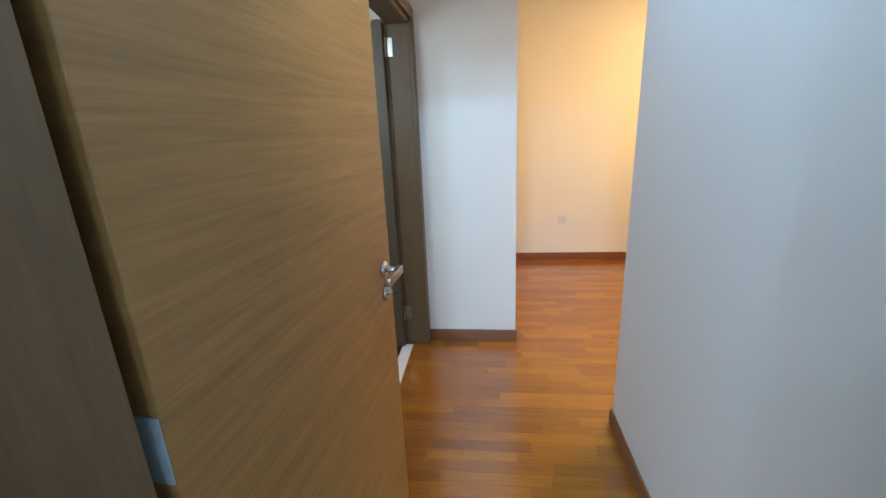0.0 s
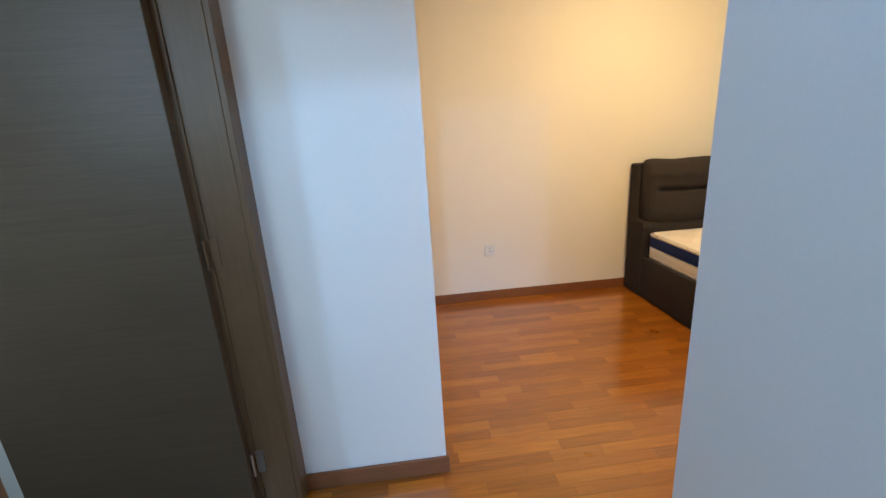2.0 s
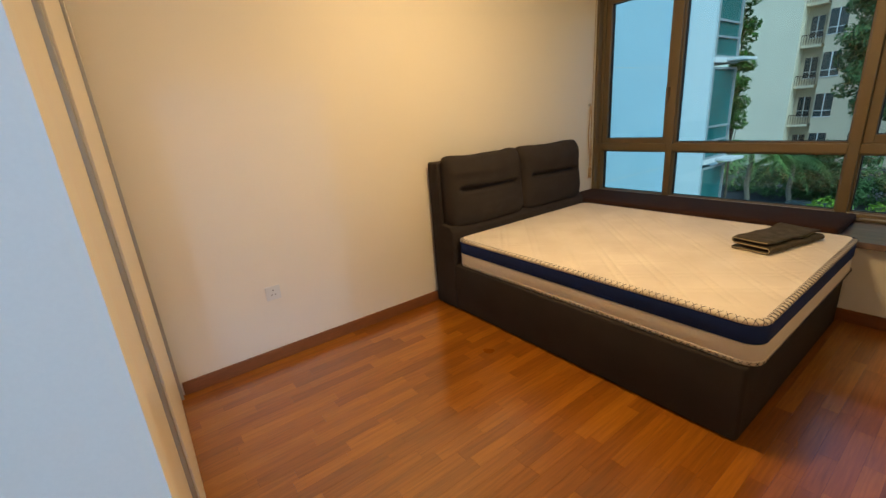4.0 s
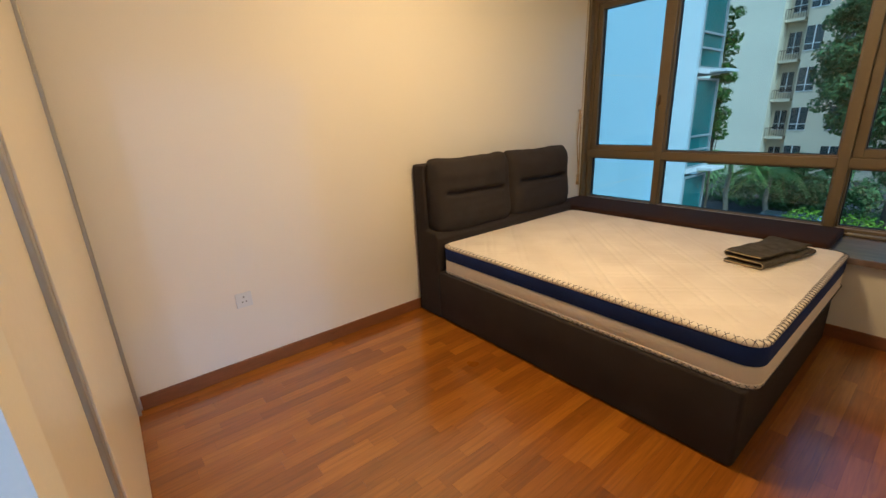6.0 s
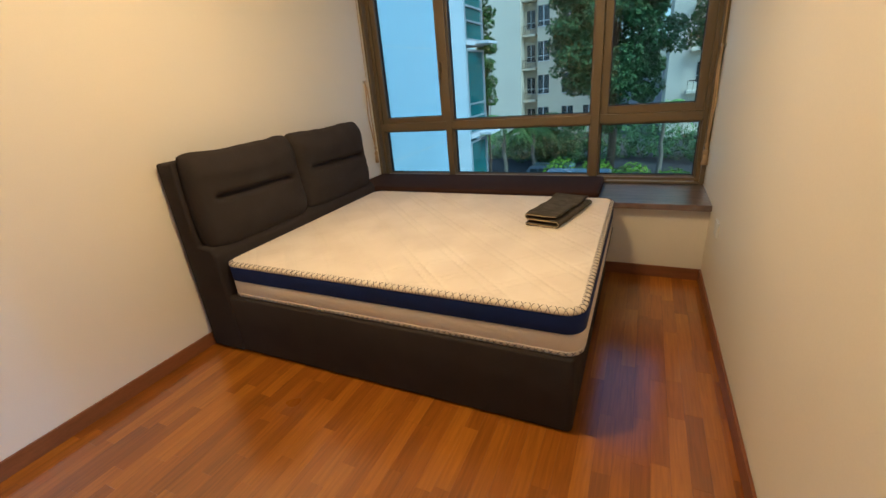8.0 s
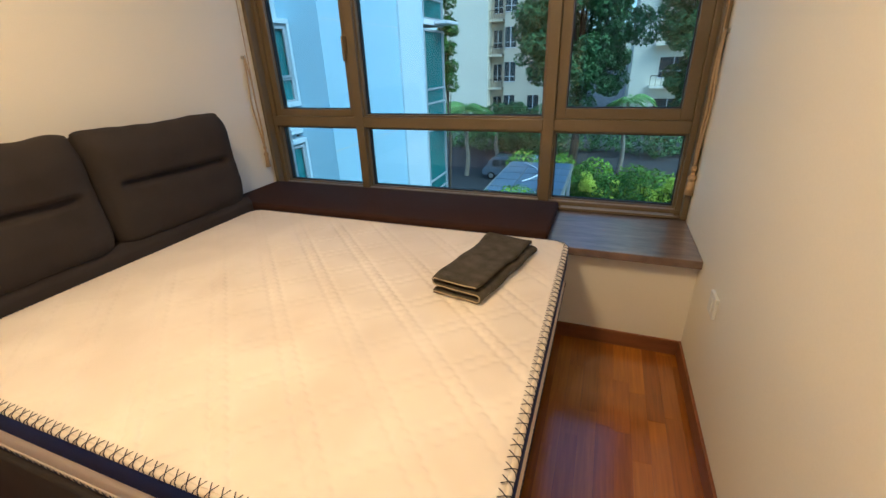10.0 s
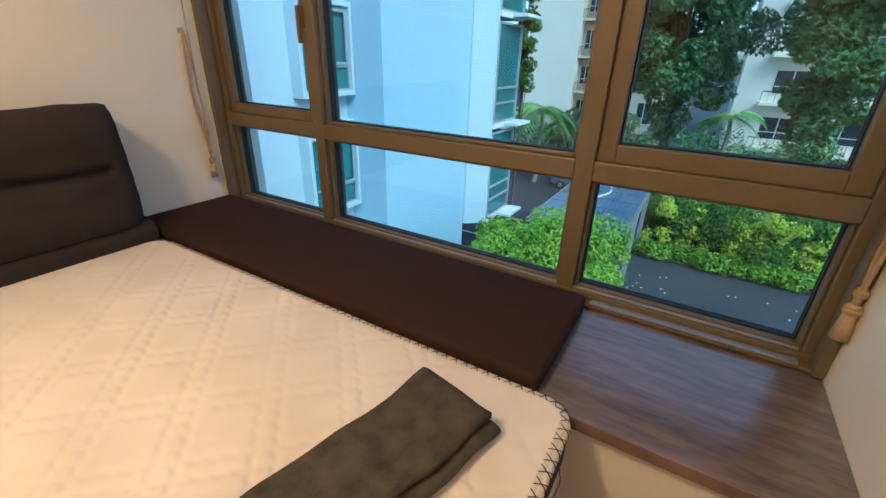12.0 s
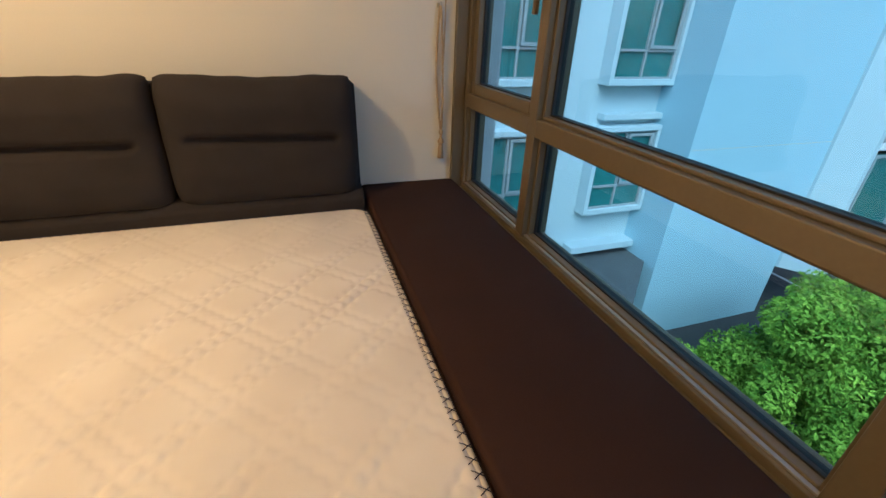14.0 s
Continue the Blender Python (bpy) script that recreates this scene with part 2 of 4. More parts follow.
def add_box(bm, lo, hi, bevel=0.0, segs=2):
    made = bmesh.ops.create_cube(bm, size=1)["verts"]
    c = [(a + b) / 2 for a, b in zip(lo, hi)]
    d = [abs(b - a) for a, b in zip(lo, hi)]
    for v in made:
        v.co = Vector((c[0] + v.co.x * d[0], c[1] + v.co.y * d[1], c[2] + v.co.z * d[2]))
    if bevel:
        edges = list({e for v in made for e in v.link_edges})
        bmesh.ops.bevel(bm, geom=edges, offset=bevel, segments=segs, affect="EDGES", profile=0.5)
    return bm


def box(lo, hi, bevel=0.0, segs=2):
    return add_box(bmesh.new(), lo, hi, bevel, segs)


def boxes(rows, bevel=0.0):
    bm = bmesh.new()
    for lo, hi in rows:
        add_box(bm, lo, hi, bevel)
    return bm


def add_tube(bm, a, b, r0, r1=None, segs=12):
    a, b = Vector(a), Vector(b)
    r1 = r0 if r1 is None else r1
    made = bmesh.ops.create_cone(bm, cap_ends=True, segments=segs, radius1=r0, radius2=r1, depth=(b - a).length)["verts"]
    q = (b - a).to_track_quat("Z", "Y").to_matrix().to_4x4()
    bmesh.ops.transform(bm, matrix=Matrix.Translation((a + b) / 2) @ q, verts=made)
    return bm


def tube(a, b, r0, r1=None, segs=12):
    return add_tube(bmesh.new(), a, b, r0, r1, segs)


def rope(points, r, segs=8, closed=False):
    """One continuous round cord along the points."""
    bm = bmesh.new()
    pts = [Vector(p) for p in points]
    rings, n = [], len(pts)
    for k, p in enumerate(pts):
        a = pts[(k - 1) % n] if closed else pts[max(k - 1, 0)]
        b = pts[(k + 1) % n] if closed else pts[min(k + 1, n - 1)]
        q = (b - a).to_track_quat("Z", "Y")
        rings.append([bm.verts.new(p + q @ Vector((r * math.cos(6.2832 * s / segs), r * math.sin(6.2832 * s / segs), 0))) for s in range(segs)])
    pairs = list(zip(rings, rings[1:])) + ([(rings[-1], rings[0])] if closed else [])
    for lo, hi in pairs:
        for s in range(segs):
            bm.faces.new((lo[s], lo[(s + 1) % segs], hi[(s + 1) % segs], hi[s]))
    if not closed:
        bm.faces.new(rings[0][::-1])
        bm.faces.new(rings[-1])
    bmesh.ops.recalc_face_normals(bm, faces=bm.faces[:])
    return bm


def rounded_slab(x0, x1, y0, y1, z0, z1, radius, edge=0.01, segs=8, cuts=0):
    """A slab with rounded corners in plan and softened upper and lower rims."""
    bm = bmesh.new()
    rings = []
    levels = [(z0, -edge), (z0 + edge * 0.3, -edge * 0.3), (z0 + edge, 0), (z1 - edge, 0), (z1 - edge * 0.3, -edge * 0.3), (z1, -edge)]
    for z, inset in levels:
        ring = []
        r = max(radius + inset, 0.001)
        for cx, cy, start in ((x1 - radius, y1 - radius, 0), (x0 + radius, y1 - radius, 90), (x0 + radius, y0 + radius, 180), (x1 - radius, y0 + radius, 270)):
            for k in range(segs + 1):
                a = radians(start + 90 * k / segs)
                ring.append(bm.verts.new((cx + r * math.cos(a), cy + r * math.sin(a), z)))
        rings.append(ring)
    for lo, hi in zip(rings, rings[1:]):
        for k in range(len(lo)):
            bm.faces.new((lo[k], lo[(k + 1) % len(lo)], hi[(k + 1) % len(lo)], hi[k]))
    bm.faces.new(rings[-1])
    bm.faces.new(rings[0][::-1])
    return bm


NORTH, SOUTH, WEST, EAST, CEILING = 0.0, -2.68, -1.80, 1.59, 2.70
GLASS_X = 2.17
CORR_W, CORR_E, COL_Y, COL_X = -2.45, -1.397, -1.836, -1.827
DOOR_Y, BACK_Y = -4.16, -7.4

# ---- the setting: walls, ceiling, floors ----
solid("wall_north", box((-2.0, NORTH, 0), (2.30, 0.15, CEILING)), PAINT, "white painted wall behind the bed head", "wall", "structure")
solid("wall_south", box((CORR_E + 0.12, SOUTH - 0.12, 0), (2.30, SOUTH, CEILING)), PAINT, "white painted bedroom wall", "wall", "structure")
solid("wall_corridor_east", box((CORR_E, DOOR_Y, 0), (CORR_E + 0.12, SOUTH, CEILING)), PAINT, "white painted wall of the entrance passage", "wall", "structure")
solid("wall_column", box((-2.55, COL_Y, 0), (COL_X, COL_Y + 0.12, CEILING)), PAINT, "white wall end beside the bathroom door", "wall", "structure")
BATH_S, BATH_N, BATH_H = -2.90, -1.925, 2.07
solid("wall_corridor_west", boxes([((CORR_W - 0.12, -4.32, 0), (CORR_W, BATH_S, CEILING)), ((CORR_W - 0.12, BATH_S, BATH_H), (CORR_W, COL_Y - 0.002, CEILING))]), PAINT, "white painted passage wall with the bathroom door opening", "wall", "structure")
solid("wall_under_window", box((EAST, SOUTH, 0), (EAST + 0.10, NORTH, 0.488)), PAINT, "white wall under the bay window ledge", "wall", "structure")
solid("wall_over_window", box((2.06, SOUTH, 2.36), (2.30, NORTH, CEILING)), PAINT, "white wall above the window", "wall", "structure")
solid("wall_outer_sill", box((1.70, SOUTH - 0.12, -0.1), (2.30, 0.15, 0.485)), PAINT, "masonry carrying the bay window", "wall", "structure")
solid("wall_wardrobe_back", box((-2.42, COL_Y + 0.122, 0), (-2.40, NORTH, CEILING)), PAINT, "plain wall behind the wardrobe", "wall", "structure")
solid("ceiling", box((-4.6, -7.6, CEILING), (2.30, 0.15, CEILING + 0.12)), CEIL, "white painted ceiling", "ceiling", "structure")
# the entrance and the room behind the walker
solid("wall_entrance", boxes([((-4.5, DOOR_Y - 0.20, 0), (-2.572, DOOR_Y - 0.10, CEILING)), ((-1.53, DOOR_Y - 0.12, 0), (1.2, DOOR_Y - 0.002, CEILING)), ((-2.448, DOOR_Y - 0.12, 2.12), (-1.532, DOOR_Y - 0.002, CEILING))]), PAINT, "white wall round the bedroom entrance", "wall", "structure")
solid("wall_living_west", box((-4.6, BACK_Y, 0), (-4.5, DOOR_Y - 0.1, CEILING)), PAINT, "plain white wall of the outer room", "wall", "structure")
solid("wall_living_east", box((1.2, BACK_Y, 0), (1.3, DOOR_Y - 0.002, CEILING)), PAINT, "plain white wall of the outer room", "wall", "structure")
solid("wall_living_south", boxes([((-4.5, BACK_Y - 0.1, 0), (1.2, BACK_Y, 0.6)), ((-4.5, BACK_Y - 0.1, 2.4), (1.2, BACK_Y, CEILING)), ((-4.5, BACK_Y - 0.1, 0.6), (-3.8, BACK_Y, 2.4)), ((-1.4, BACK_Y - 0.1, 0.6), (1.2, BACK_Y, 2.4))]), PAINT, "plain white wall with a window opening", "wall", "structure")
solid("floor_living", box((-4.5, BACK_Y, -0.05), (1.2, DOOR_Y - 0.121, -0.001)), SUBFLOOR, "brown wooden floor of the outer room", "floor", "structure")
# bathroom shell
solid("wall_bathroom", boxes([((-4.1, -1.80, 0), (-2.572, -1.70, CEILING)), ((-4.2, -3.7, 0), (-4.1, -1.70, CEILING)), ((-4.1, -3.7, 0), (-2.572, -3.6, 1.5)), ((-4.1, -3.7, 2.3), (-2.572, -3.6, CEILING)), ((-4.1, -3.7, 1.5), (-3.8, -3.6, 2.3)), ((-2.8, -3.7, 1.5), (-2.572, -3.6, 2.3))]), PAINT, "plain bathroom walls", "wall", "structure")
solid("floor_bathroom", box((-4.1, -3.6, -0.06), (-2.612, -1.80, -0.02)), SLATE, "dark grey tiled bathroom floor", "floor", "structure")


def skirting(rows):
    solid("baseboard", boxes(rows, 0.003), SKIRT, "reddish brown varnished wooden skirting board", "skirting board", "structure")


T, H = 0.013, 0.08
skirting([((-1.79, NORTH - T, 0), (EAST, NORTH - 0.0005, H))])
skirting([((CORR_E, SOUTH + 0.0005, 0), (EAST, SOUTH + T, H))])
skirting([((EAST - T, SOUTH + T, 0), (EAST - 0.0005, NORTH - T, H))])
skirting([((CORR_E - T, DOOR_Y, 0), (CORR_E - 0.0005, SOUTH + T, H))])
skirting([((-2.43, COL_Y - T, 0), (COL_X + T, COL_Y - 0.0005, H)), ((COL_X + 0.0005, COL_Y, 0), (COL_X + T, COL_Y + 0.03, H))])
skirting([((CORR_W + 0.0005, -4.0, 0), (CORR_W + T, BATH_S - 0.06, H))])

# ---- bathroom door with its frame, marble sill ----
bath = thing("door_1", "dark grey-brown veneered bathroom door standing open", "door", (-2.58, -1.925, 0), kind="structure")


def local(parent, bm):
    bmesh.ops.translate(bm, verts=bm.verts, vec=-Vector(parent.location))
    return bm


part("leaf", local(bath, box((-3.38, -1.972, 0.012), (-2.592, -1.932, 2.05), 0.002)), BATHWOOD, bath)
casing = part("frame", local(bath, boxes([
    ((-2.66, -1.929, 0), (-2.5725, -1.801, BATH_H)), ((-2.572, BATH_N, 0), (-2.448, COL_Y - 0.003, BATH_H)), ((CORR_W + 0.0005, BATH_N + 0.002, 0), (CORR_W + 0.022, COL_Y - 0.003, BATH_H + 0.06)),
    ((-2.572, BATH_S - 0.001, 0), (-2.448, BATH_S + 0.03, BATH_H)), ((CORR_W + 0.0005, BATH_S - 0.055, 0), (CORR_W + 0.022, BATH_S + 0.002, BATH_H + 0.06)),
    ((-2.572, BATH_S, BATH_H - 0.03), (-2.448, BATH_N, BATH_H - 0.001)), ((CORR_W + 0.0005, BATH_S + 0.002, BATH_H - 0.002), (CORR_W + 0.022, BATH_N, BATH_H + 0.06)),
], 0.003)), FRAMEWOOD, bath, "brown wooden door frame")
for z in (1.87, 1.05, 0.2):
    hinge = part("hinge", local(bath, box((-2.578, BATH_N - 0.004, z), (-2.546, BATH_N - 0.0003, z + 0.1), 0.0008)), FRAMEWOOD if z == 1.05 else STEEL, bath, "brown painted butt hinge" if z == 1.05 else "steel butt hinge")
    part("knuckle", local(bath, tube((-2.583, -1.945, z), (-2.583, -1.945, z + 0.1), 0.006)), FRAMEWOOD if z == 1.05 else STEEL, hinge)
solid("door_sill", box((-2.612, BATH_S, -0.02), (-2.54, BATH_N - 0.013, 0.012), 0.003), MARBLE, "white marble threshold of the bathroom door", "threshold", "structure")

# ---- entrance door, open along the passage wall ----
HX, HY = -2.400, -4.135
entry = thing("door_2", "tan wood-veneered bedroom door standing open", "door", (HX, HY, 0), kind="structure")
entry.rotation_euler = (0, 0, math.atan2(-3.245 - HY, -2.325 - HX))
part("leaf", box((0, 0, 0.008), (0.893, 0.042, 2.06), 0.002), DOORWOOD, entry)
for z in (0.18, 1.045, 1.82):
    hinge = part("hinge", box((-0.004, 0.002, z), (-0.0005, 0.036, z + 0.1), 0.0005), GREYFRAME, entry, "steel butt hinge")
    part("knuckle", tube((-0.009, 0.040, z), (-0.009, 0.040, z + 0.1), 0.0065), ALU, hinge)
lever = bmesh.new()
add_tube(lever, (0.823, -0.001, 1.05), (0.823, -0.010, 1.05), 0.026, 0.025, 24)
add_tube(lever, (0.823, -0.010, 1.05), (0.823, -0.052, 1.05), 0.010, 0.010, 16)
add_box(lever, (0.705, -0.062, 1.036), (0.835, -0.044, 1.062), 0.003)
part("lever_handle", lever, STEEL, entry, "brushed steel lever handle", True)
esc = bmesh.new()
add_tube(esc, (0.823, -0.001, 0.972), (0.823, -0.011, 0.972), 0.026, 0.024, 24)
add_tube(esc, (0.823, -0.011, 0.972), (0.823, -0.022, 0.972), 0.008, 0.008, 16)
part("lock_rose", esc, STEEL, entry, "round steel lock escutcheon", True)
part("latch_plate", box((0.8932, 0.010, 0.94), (0.8945, 0.032, 1.12), 0.0005), STEEL, entry)
frame_2 = thing("door_frame", "brown wooden frame of the bedroom entrance", "door frame", (HX, DOOR_Y, 0), kind="structure")
part("jamb", local(frame_2, boxes([((-2.449, DOOR_Y - 0.14, 0), (-2.408, DOOR_Y + 0.002, 2.12)), ((-2.449, DOOR_Y + 0.002, 0), (-2.4435, DOOR_Y + 0.12, 2.12)), ((-2.449, DOOR_Y - 0.165, 0), (-2.39, DOOR_Y - 0.14, 2.12))], 0.003)), FRAMEWOOD, frame_2)
part("jamb", local(frame_2, box((-1.565, DOOR_Y - 0.14, 0), (-1.531, DOOR_Y + 0.01, 2.12), 0.003)), FRAMEWOOD, frame_2)
part("head", local(frame_2, box((-2.449, DOOR_Y - 0.14, 2.085), (-1.531, DOOR_Y + 0.01, 2.119), 0.003)), FRAMEWOOD, frame_2)

# thin black strip that paints in the darkness of the open hinge gap
solid("door_gap_shade", box((-2.4430, DOOR_Y + 0.006, 0.0), (-2.4425, DOOR_Y + 0.11, 2.10)), DARKGAP, "black strip standing in for the shade in the hinge gap", "seal", "structure")

# ---- wall controller in the passage ----
ctl = thing("remote_control", "white air-conditioner remote in a wall holder", "remote control", (CORR_W, -3.088, 1.220))
part("holder", local(ctl, boxes([((CORR_W + 0.001, -3.113, 1.205), (CORR_W + 0.006, -3.053, 1.360)), ((CORR_W + 0.006, -3.115, 1.205), (CORR_W + 0.034, -3.051, 1.245))], 0.002)), WHITEPLASTIC, ctl)
body = part("body", local(ctl, box((CORR_W + 0.007, -3.110, 1.225), (CORR_W + 0.028, -3.056, 1.395), 0.004)), WHITEPLASTIC, ctl)
part("bezel", local(ctl, box((CORR_W + 0.0275, -3.108, 1.332), (CORR_W + 0.0292, -3.058, 1.393), 0.0008)), BLACKPLASTIC, body)
part("display", local(ctl, box((CORR_W + 0.029, -3.104, 1.340), (CORR_W + 0.0298, -3.062, 1.382), 0.0004)), SCREEN, body, "grey liquid crystal display")
part("button_strip", local(ctl, box((CORR_W + 0.0278, -3.106, 1.322), (CORR_W + 0.0288, -3.078, 1.330), 0.0003)), ALU, body)
part("sticker", local(ctl, box((CORR_W + 0.0278, -3.073, 1.322), (CORR_W + 0.0287, -3.061, 1.330), 0.0003)), YELLOW, body)


# ---- sockets and switches ----
def socket(at, turn, pins, label):
    s = thing("wall_socket", label, "socket", at)
    s.rotation_euler = (0, 0, radians(turn))
    plate = part("plate", box((-0.043, -0.012, -0.043), (0.043, -0.0005, 0.043), 0.003), WHITEPLASTIC, s)
    if pins:
        for lo, hi in (((-0.003, 0.012), (0.003, 0.022)), ((-0.014, -0.012), (-0.006, -0.007)), ((0.006, -0.012), (0.014, -0.007))):
            part("pin_hole", box((lo[0], -0.0126, lo[1]), (hi[0], -0.0118, hi[1])), DARKGAP, plate)
        part("rocker", box((0.020, -0.014, 0.018), (0.032, -0.0115, 0.034), 0.001), WHITEPLASTIC, plate)
    else:
        part("rocker", box((-0.014, -0.0155, -0.030), (0.014, -0.0115, 0.030), 0.002), WHITEPLASTIC, plate)
    return s


socket((-1.218, NORTH, 0.447), 0, True, "square white three-pin wall socket")
socket((1.255, SOUTH, 0.48), 180, False, "white wall switch plate low on the wall")

# ---- wardrobe with sliding doors ----
wardrobe = thing("wardrobe", "cream laminate built-in wardrobe with grey aluminium edges", "wardrobe", (-2.1, -0.95, 0))
part("carcass", local(wardrobe, boxes([((-2.398, COL_Y + 0.124, 0), (-1.86, COL_Y + 0.142, 2.55)), ((-2.398, -0.022, 0), (-1.86, -0.004, 2.55)), ((-2.398, COL_Y + 0.142, 2.53), (-1.86, -0.022, 2.55)), ((-2.398, COL_Y + 0.142, 0.0), (-1.86, -0.022, 0.06))], 0.001)), LAMINATE, wardrobe)
part("filler", local(wardrobe, box((-2.398, COL_Y + 0.124, 2.552), (-1.85, -0.004, CEILING - 0.002))), LAMINATE, wardrobe)
d1 = part("sliding_door", local(wardrobe, box((-1.850, -1.712, 0.012), (-1.828, -1.353, 2.53), 0.002)), LAMINATE, wardrobe)
d2 = part("sliding_door", local(wardrobe, box((-1.835, -1.311, 0.012), (-1.812, -0.075, 2.53), 0.002)), LAMINATE, wardrobe)
part("edge_profile", local(wardrobe, box((-1.840, -1.352, 0.012), (-1.817, -1.312, 2.53), 0.003)), ALU, d1, "grey aluminium edge profile")
part("edge_profile", local(wardrobe, box((-1.832, -0.074, 0.012), (-1.797, -0.045, 2.53), 0.003)), ALU, d2, "grey aluminium edge profile")
part("side_panel", local(wardrobe, box((-1.858, -0.044, 0), (-1.806, -0.015, 2.53), 0.002)), LAMINATE, wardrobe)

# ---- ceiling lamp ----
lamp = thing("ceiling_light", "round warm white ceiling lamp", "ceiling lamp", (-0.08, -1.33, CEILING))
part("base", local(lamp, tube((-0.08, -1.33, CEILING - 0.001), (-0.08, -1.33, CEILING - 0.03), 0.2, 0.2, 32)), WHITEPLASTIC, lamp)
spot = thing("downlight", "small recessed cool white downlight in the passage", "downlight", (-1.88, -3.42, CEILING))
part("trim_ring", local(spot, tube((-1.88, -3.42, CEILING - 0.001), (-1.88, -3.42, CEILING - 0.008), 0.06, 0.055, 24)), WHITEPLASTIC, spot)
part("lens", local(spot, tube((-1.88, -3.42, CEILING - 0.0085), (-1.88, -3.42, CEILING - 0.011), 0.04, 0.04, 24)), glow("downlight_lens", (0.75, 0.88, 1.0), 4.0), spot)
hall = thing("ceiling_light", "round cool white ceiling lamp of the outer room", "ceiling lamp", (-2.51, -7.05, CEILING))
part("base", local(hall, tube((-2.51, -7.05, CEILING - 0.001), (-2.51, -7.05, CEILING - 0.03), 0.2, 0.2, 32)), WHITEPLASTIC, hall)
part("diffuser", local(hall, tube((-2.51, -7.05, CEILING - 0.031), (-2.51, -7.05, CEILING - 0.035), 0.19, 0.18, 32)), glow("cool_diffuser", (0.75, 0.88, 1.0), 3.0), hall)
part("diffuser", local(lamp, tube((-0.08, -1.33, CEILING - 0.031), (-0.08, -1.33, CEILING - 0.035), 0.19, 0.18, 32)), glow("warm_diffuser", (1.0, 0.62, 0.22), 3.0), lamp)

# ---- bay window ----
window = thing("window_1", "wide bronze aluminium bay window with six panes", "window", (2.15, -1.34, 0.53), kind="structure")
M1, M2, TR, TOP, BOT = -0.725, -1.925, 1.0, 2.36, 0.53
FX0, FX1 = 2.105, 2.215
part("frame_left", local(window, boxes([((FX0, -0.055, BOT), (FX1, -0.002, TOP)), ((2.045, -0.030, BOT), (FX0, -0.002, TOP))], 0.004)), BRONZE, window)
part("frame_right", local(window, boxes([((FX0, -2.678, BOT), (FX1, -2.625, TOP)), ((2.045, -2.678, BOT), (FX0, -2.650, TOP))], 0.004)), BRONZE, window)
part("track", local(window, box((2.112, -2.62, BOT + 0.0345), (2.124, -0.06, BOT + 0.040), 0.001)), ALU, window, "silver aluminium track")
part("track", local(window, box((2.064, -2.62, BOT + 0.0125), (2.097, -2.03, BOT + 0.017), 0.001)), ALU, window, "silver aluminium track")
part("frame_top", local(window, box((FX0, -2.625, TOP - 0.05), (FX1, -0.055, TOP), 0.004)), BRONZE, window)
part("frame_bottom", local(window, boxes([((2.06, -2.678, BOT), (2.10, -0.055, BOT + 0.012)), ((2.10, -2.678, BOT), (FX1, -0.055, BOT + 0.034))], 0.003)), BRONZE, window)
part("mullion", local(window, box((FX0 - 0.005, M1 - 0.028, BOT + 0.034), (FX1, M1 + 0.028, TOP - 0.05), 0.004)), BRONZE, window)
part("mullion", local(window, box((FX0 - 0.005, M2 - 0.030, BOT + 0.034), (FX1, M2 + 0.030, TOP - 0.05), 0.004)), BRONZE, window)
for y0, y1 in ((M1 + 0.028, -0.055), (M2 + 0.030, M1 - 0.028), (-2.625, M2 - 0.030)):
    part("transom", local(window, box((FX0 - 0.003, y0, TR - 0.035), (FX1, y1, TR + 0.03), 0.004)), BRONZE, window)


def pane(y0, y1, z0, z1, sash, name="pane"):
    """Glass with its gasket, in a sash frame of the given width."""
    lo, hi = y0 + sash, y1 - sash
    zl, zh = z0 + sash, z1 - sash
    fr = boxes([((2.125, y0, z0), (2.195, lo, z1)), ((2.125, hi, z0), (2.195, y1, z1)), ((2.125, lo, z0), (2.195, hi, zl)), ((2.125, lo, zh), (2.195, hi, z1))], 0.003)
    sash_ob = part("sash", local(window, fr), BRONZE, window)
    g = 0.005
    gask = boxes([((2.150, lo, zl), (2.178, lo + g, zh)), ((2.150, hi - g, zl), (2.178, hi, zh)), ((2.150, lo + g, zl), (2.178, hi - g, zl + g)), ((2.150, lo + g, zh - g), (2.178, hi - g, zh))])
    part("gasket", local(window, gask), RUBBER, sash_ob)
    bm = local(window, box((2.161, lo + g, zl + g), (2.167, hi - g, zh - g)))
    bm.normal_update()
    for f in bm.faces:
        f.material_index = 0 if f.normal.x < -0.5 else 1
    p = part(name, bm, (PANE, PANE_OUT), sash_ob)
    p.visible_shadow = False


pane(M1 + 0.028, -0.055, TR + 0.03, TOP - 0.05, 0.045)
pane(M2 + 0.030, M1 - 0.028, TR + 0.03, TOP - 0.05, 0.012)
pane(-2.625, M2 - 0.030, TR + 0.03, TOP - 0.05, 0.055)
pane(M1 + 0.028, -0.055, BOT + 0.034, TR - 0.035, 0.012)
pane(M2 + 0.030, M1 - 0.028, BOT + 0.034, TR - 0.035, 0.012)
pane(-2.625, M2 - 0.030, BOT + 0.034, TR - 0.035, 0.012)
handle = bmesh.new()
add_box(handle, (2.098, M1 + 0.036, 1.42), (2.124, M1 + 0.056, 1.50), 0.004)
add_box(handle, (2.078, M1 + 0.038, 1.36), (2.098, M1 + 0.054, 1.50), 0.005)
part("sash_handle", local(window, handle), BRONZE, window, "bronze sash handle")

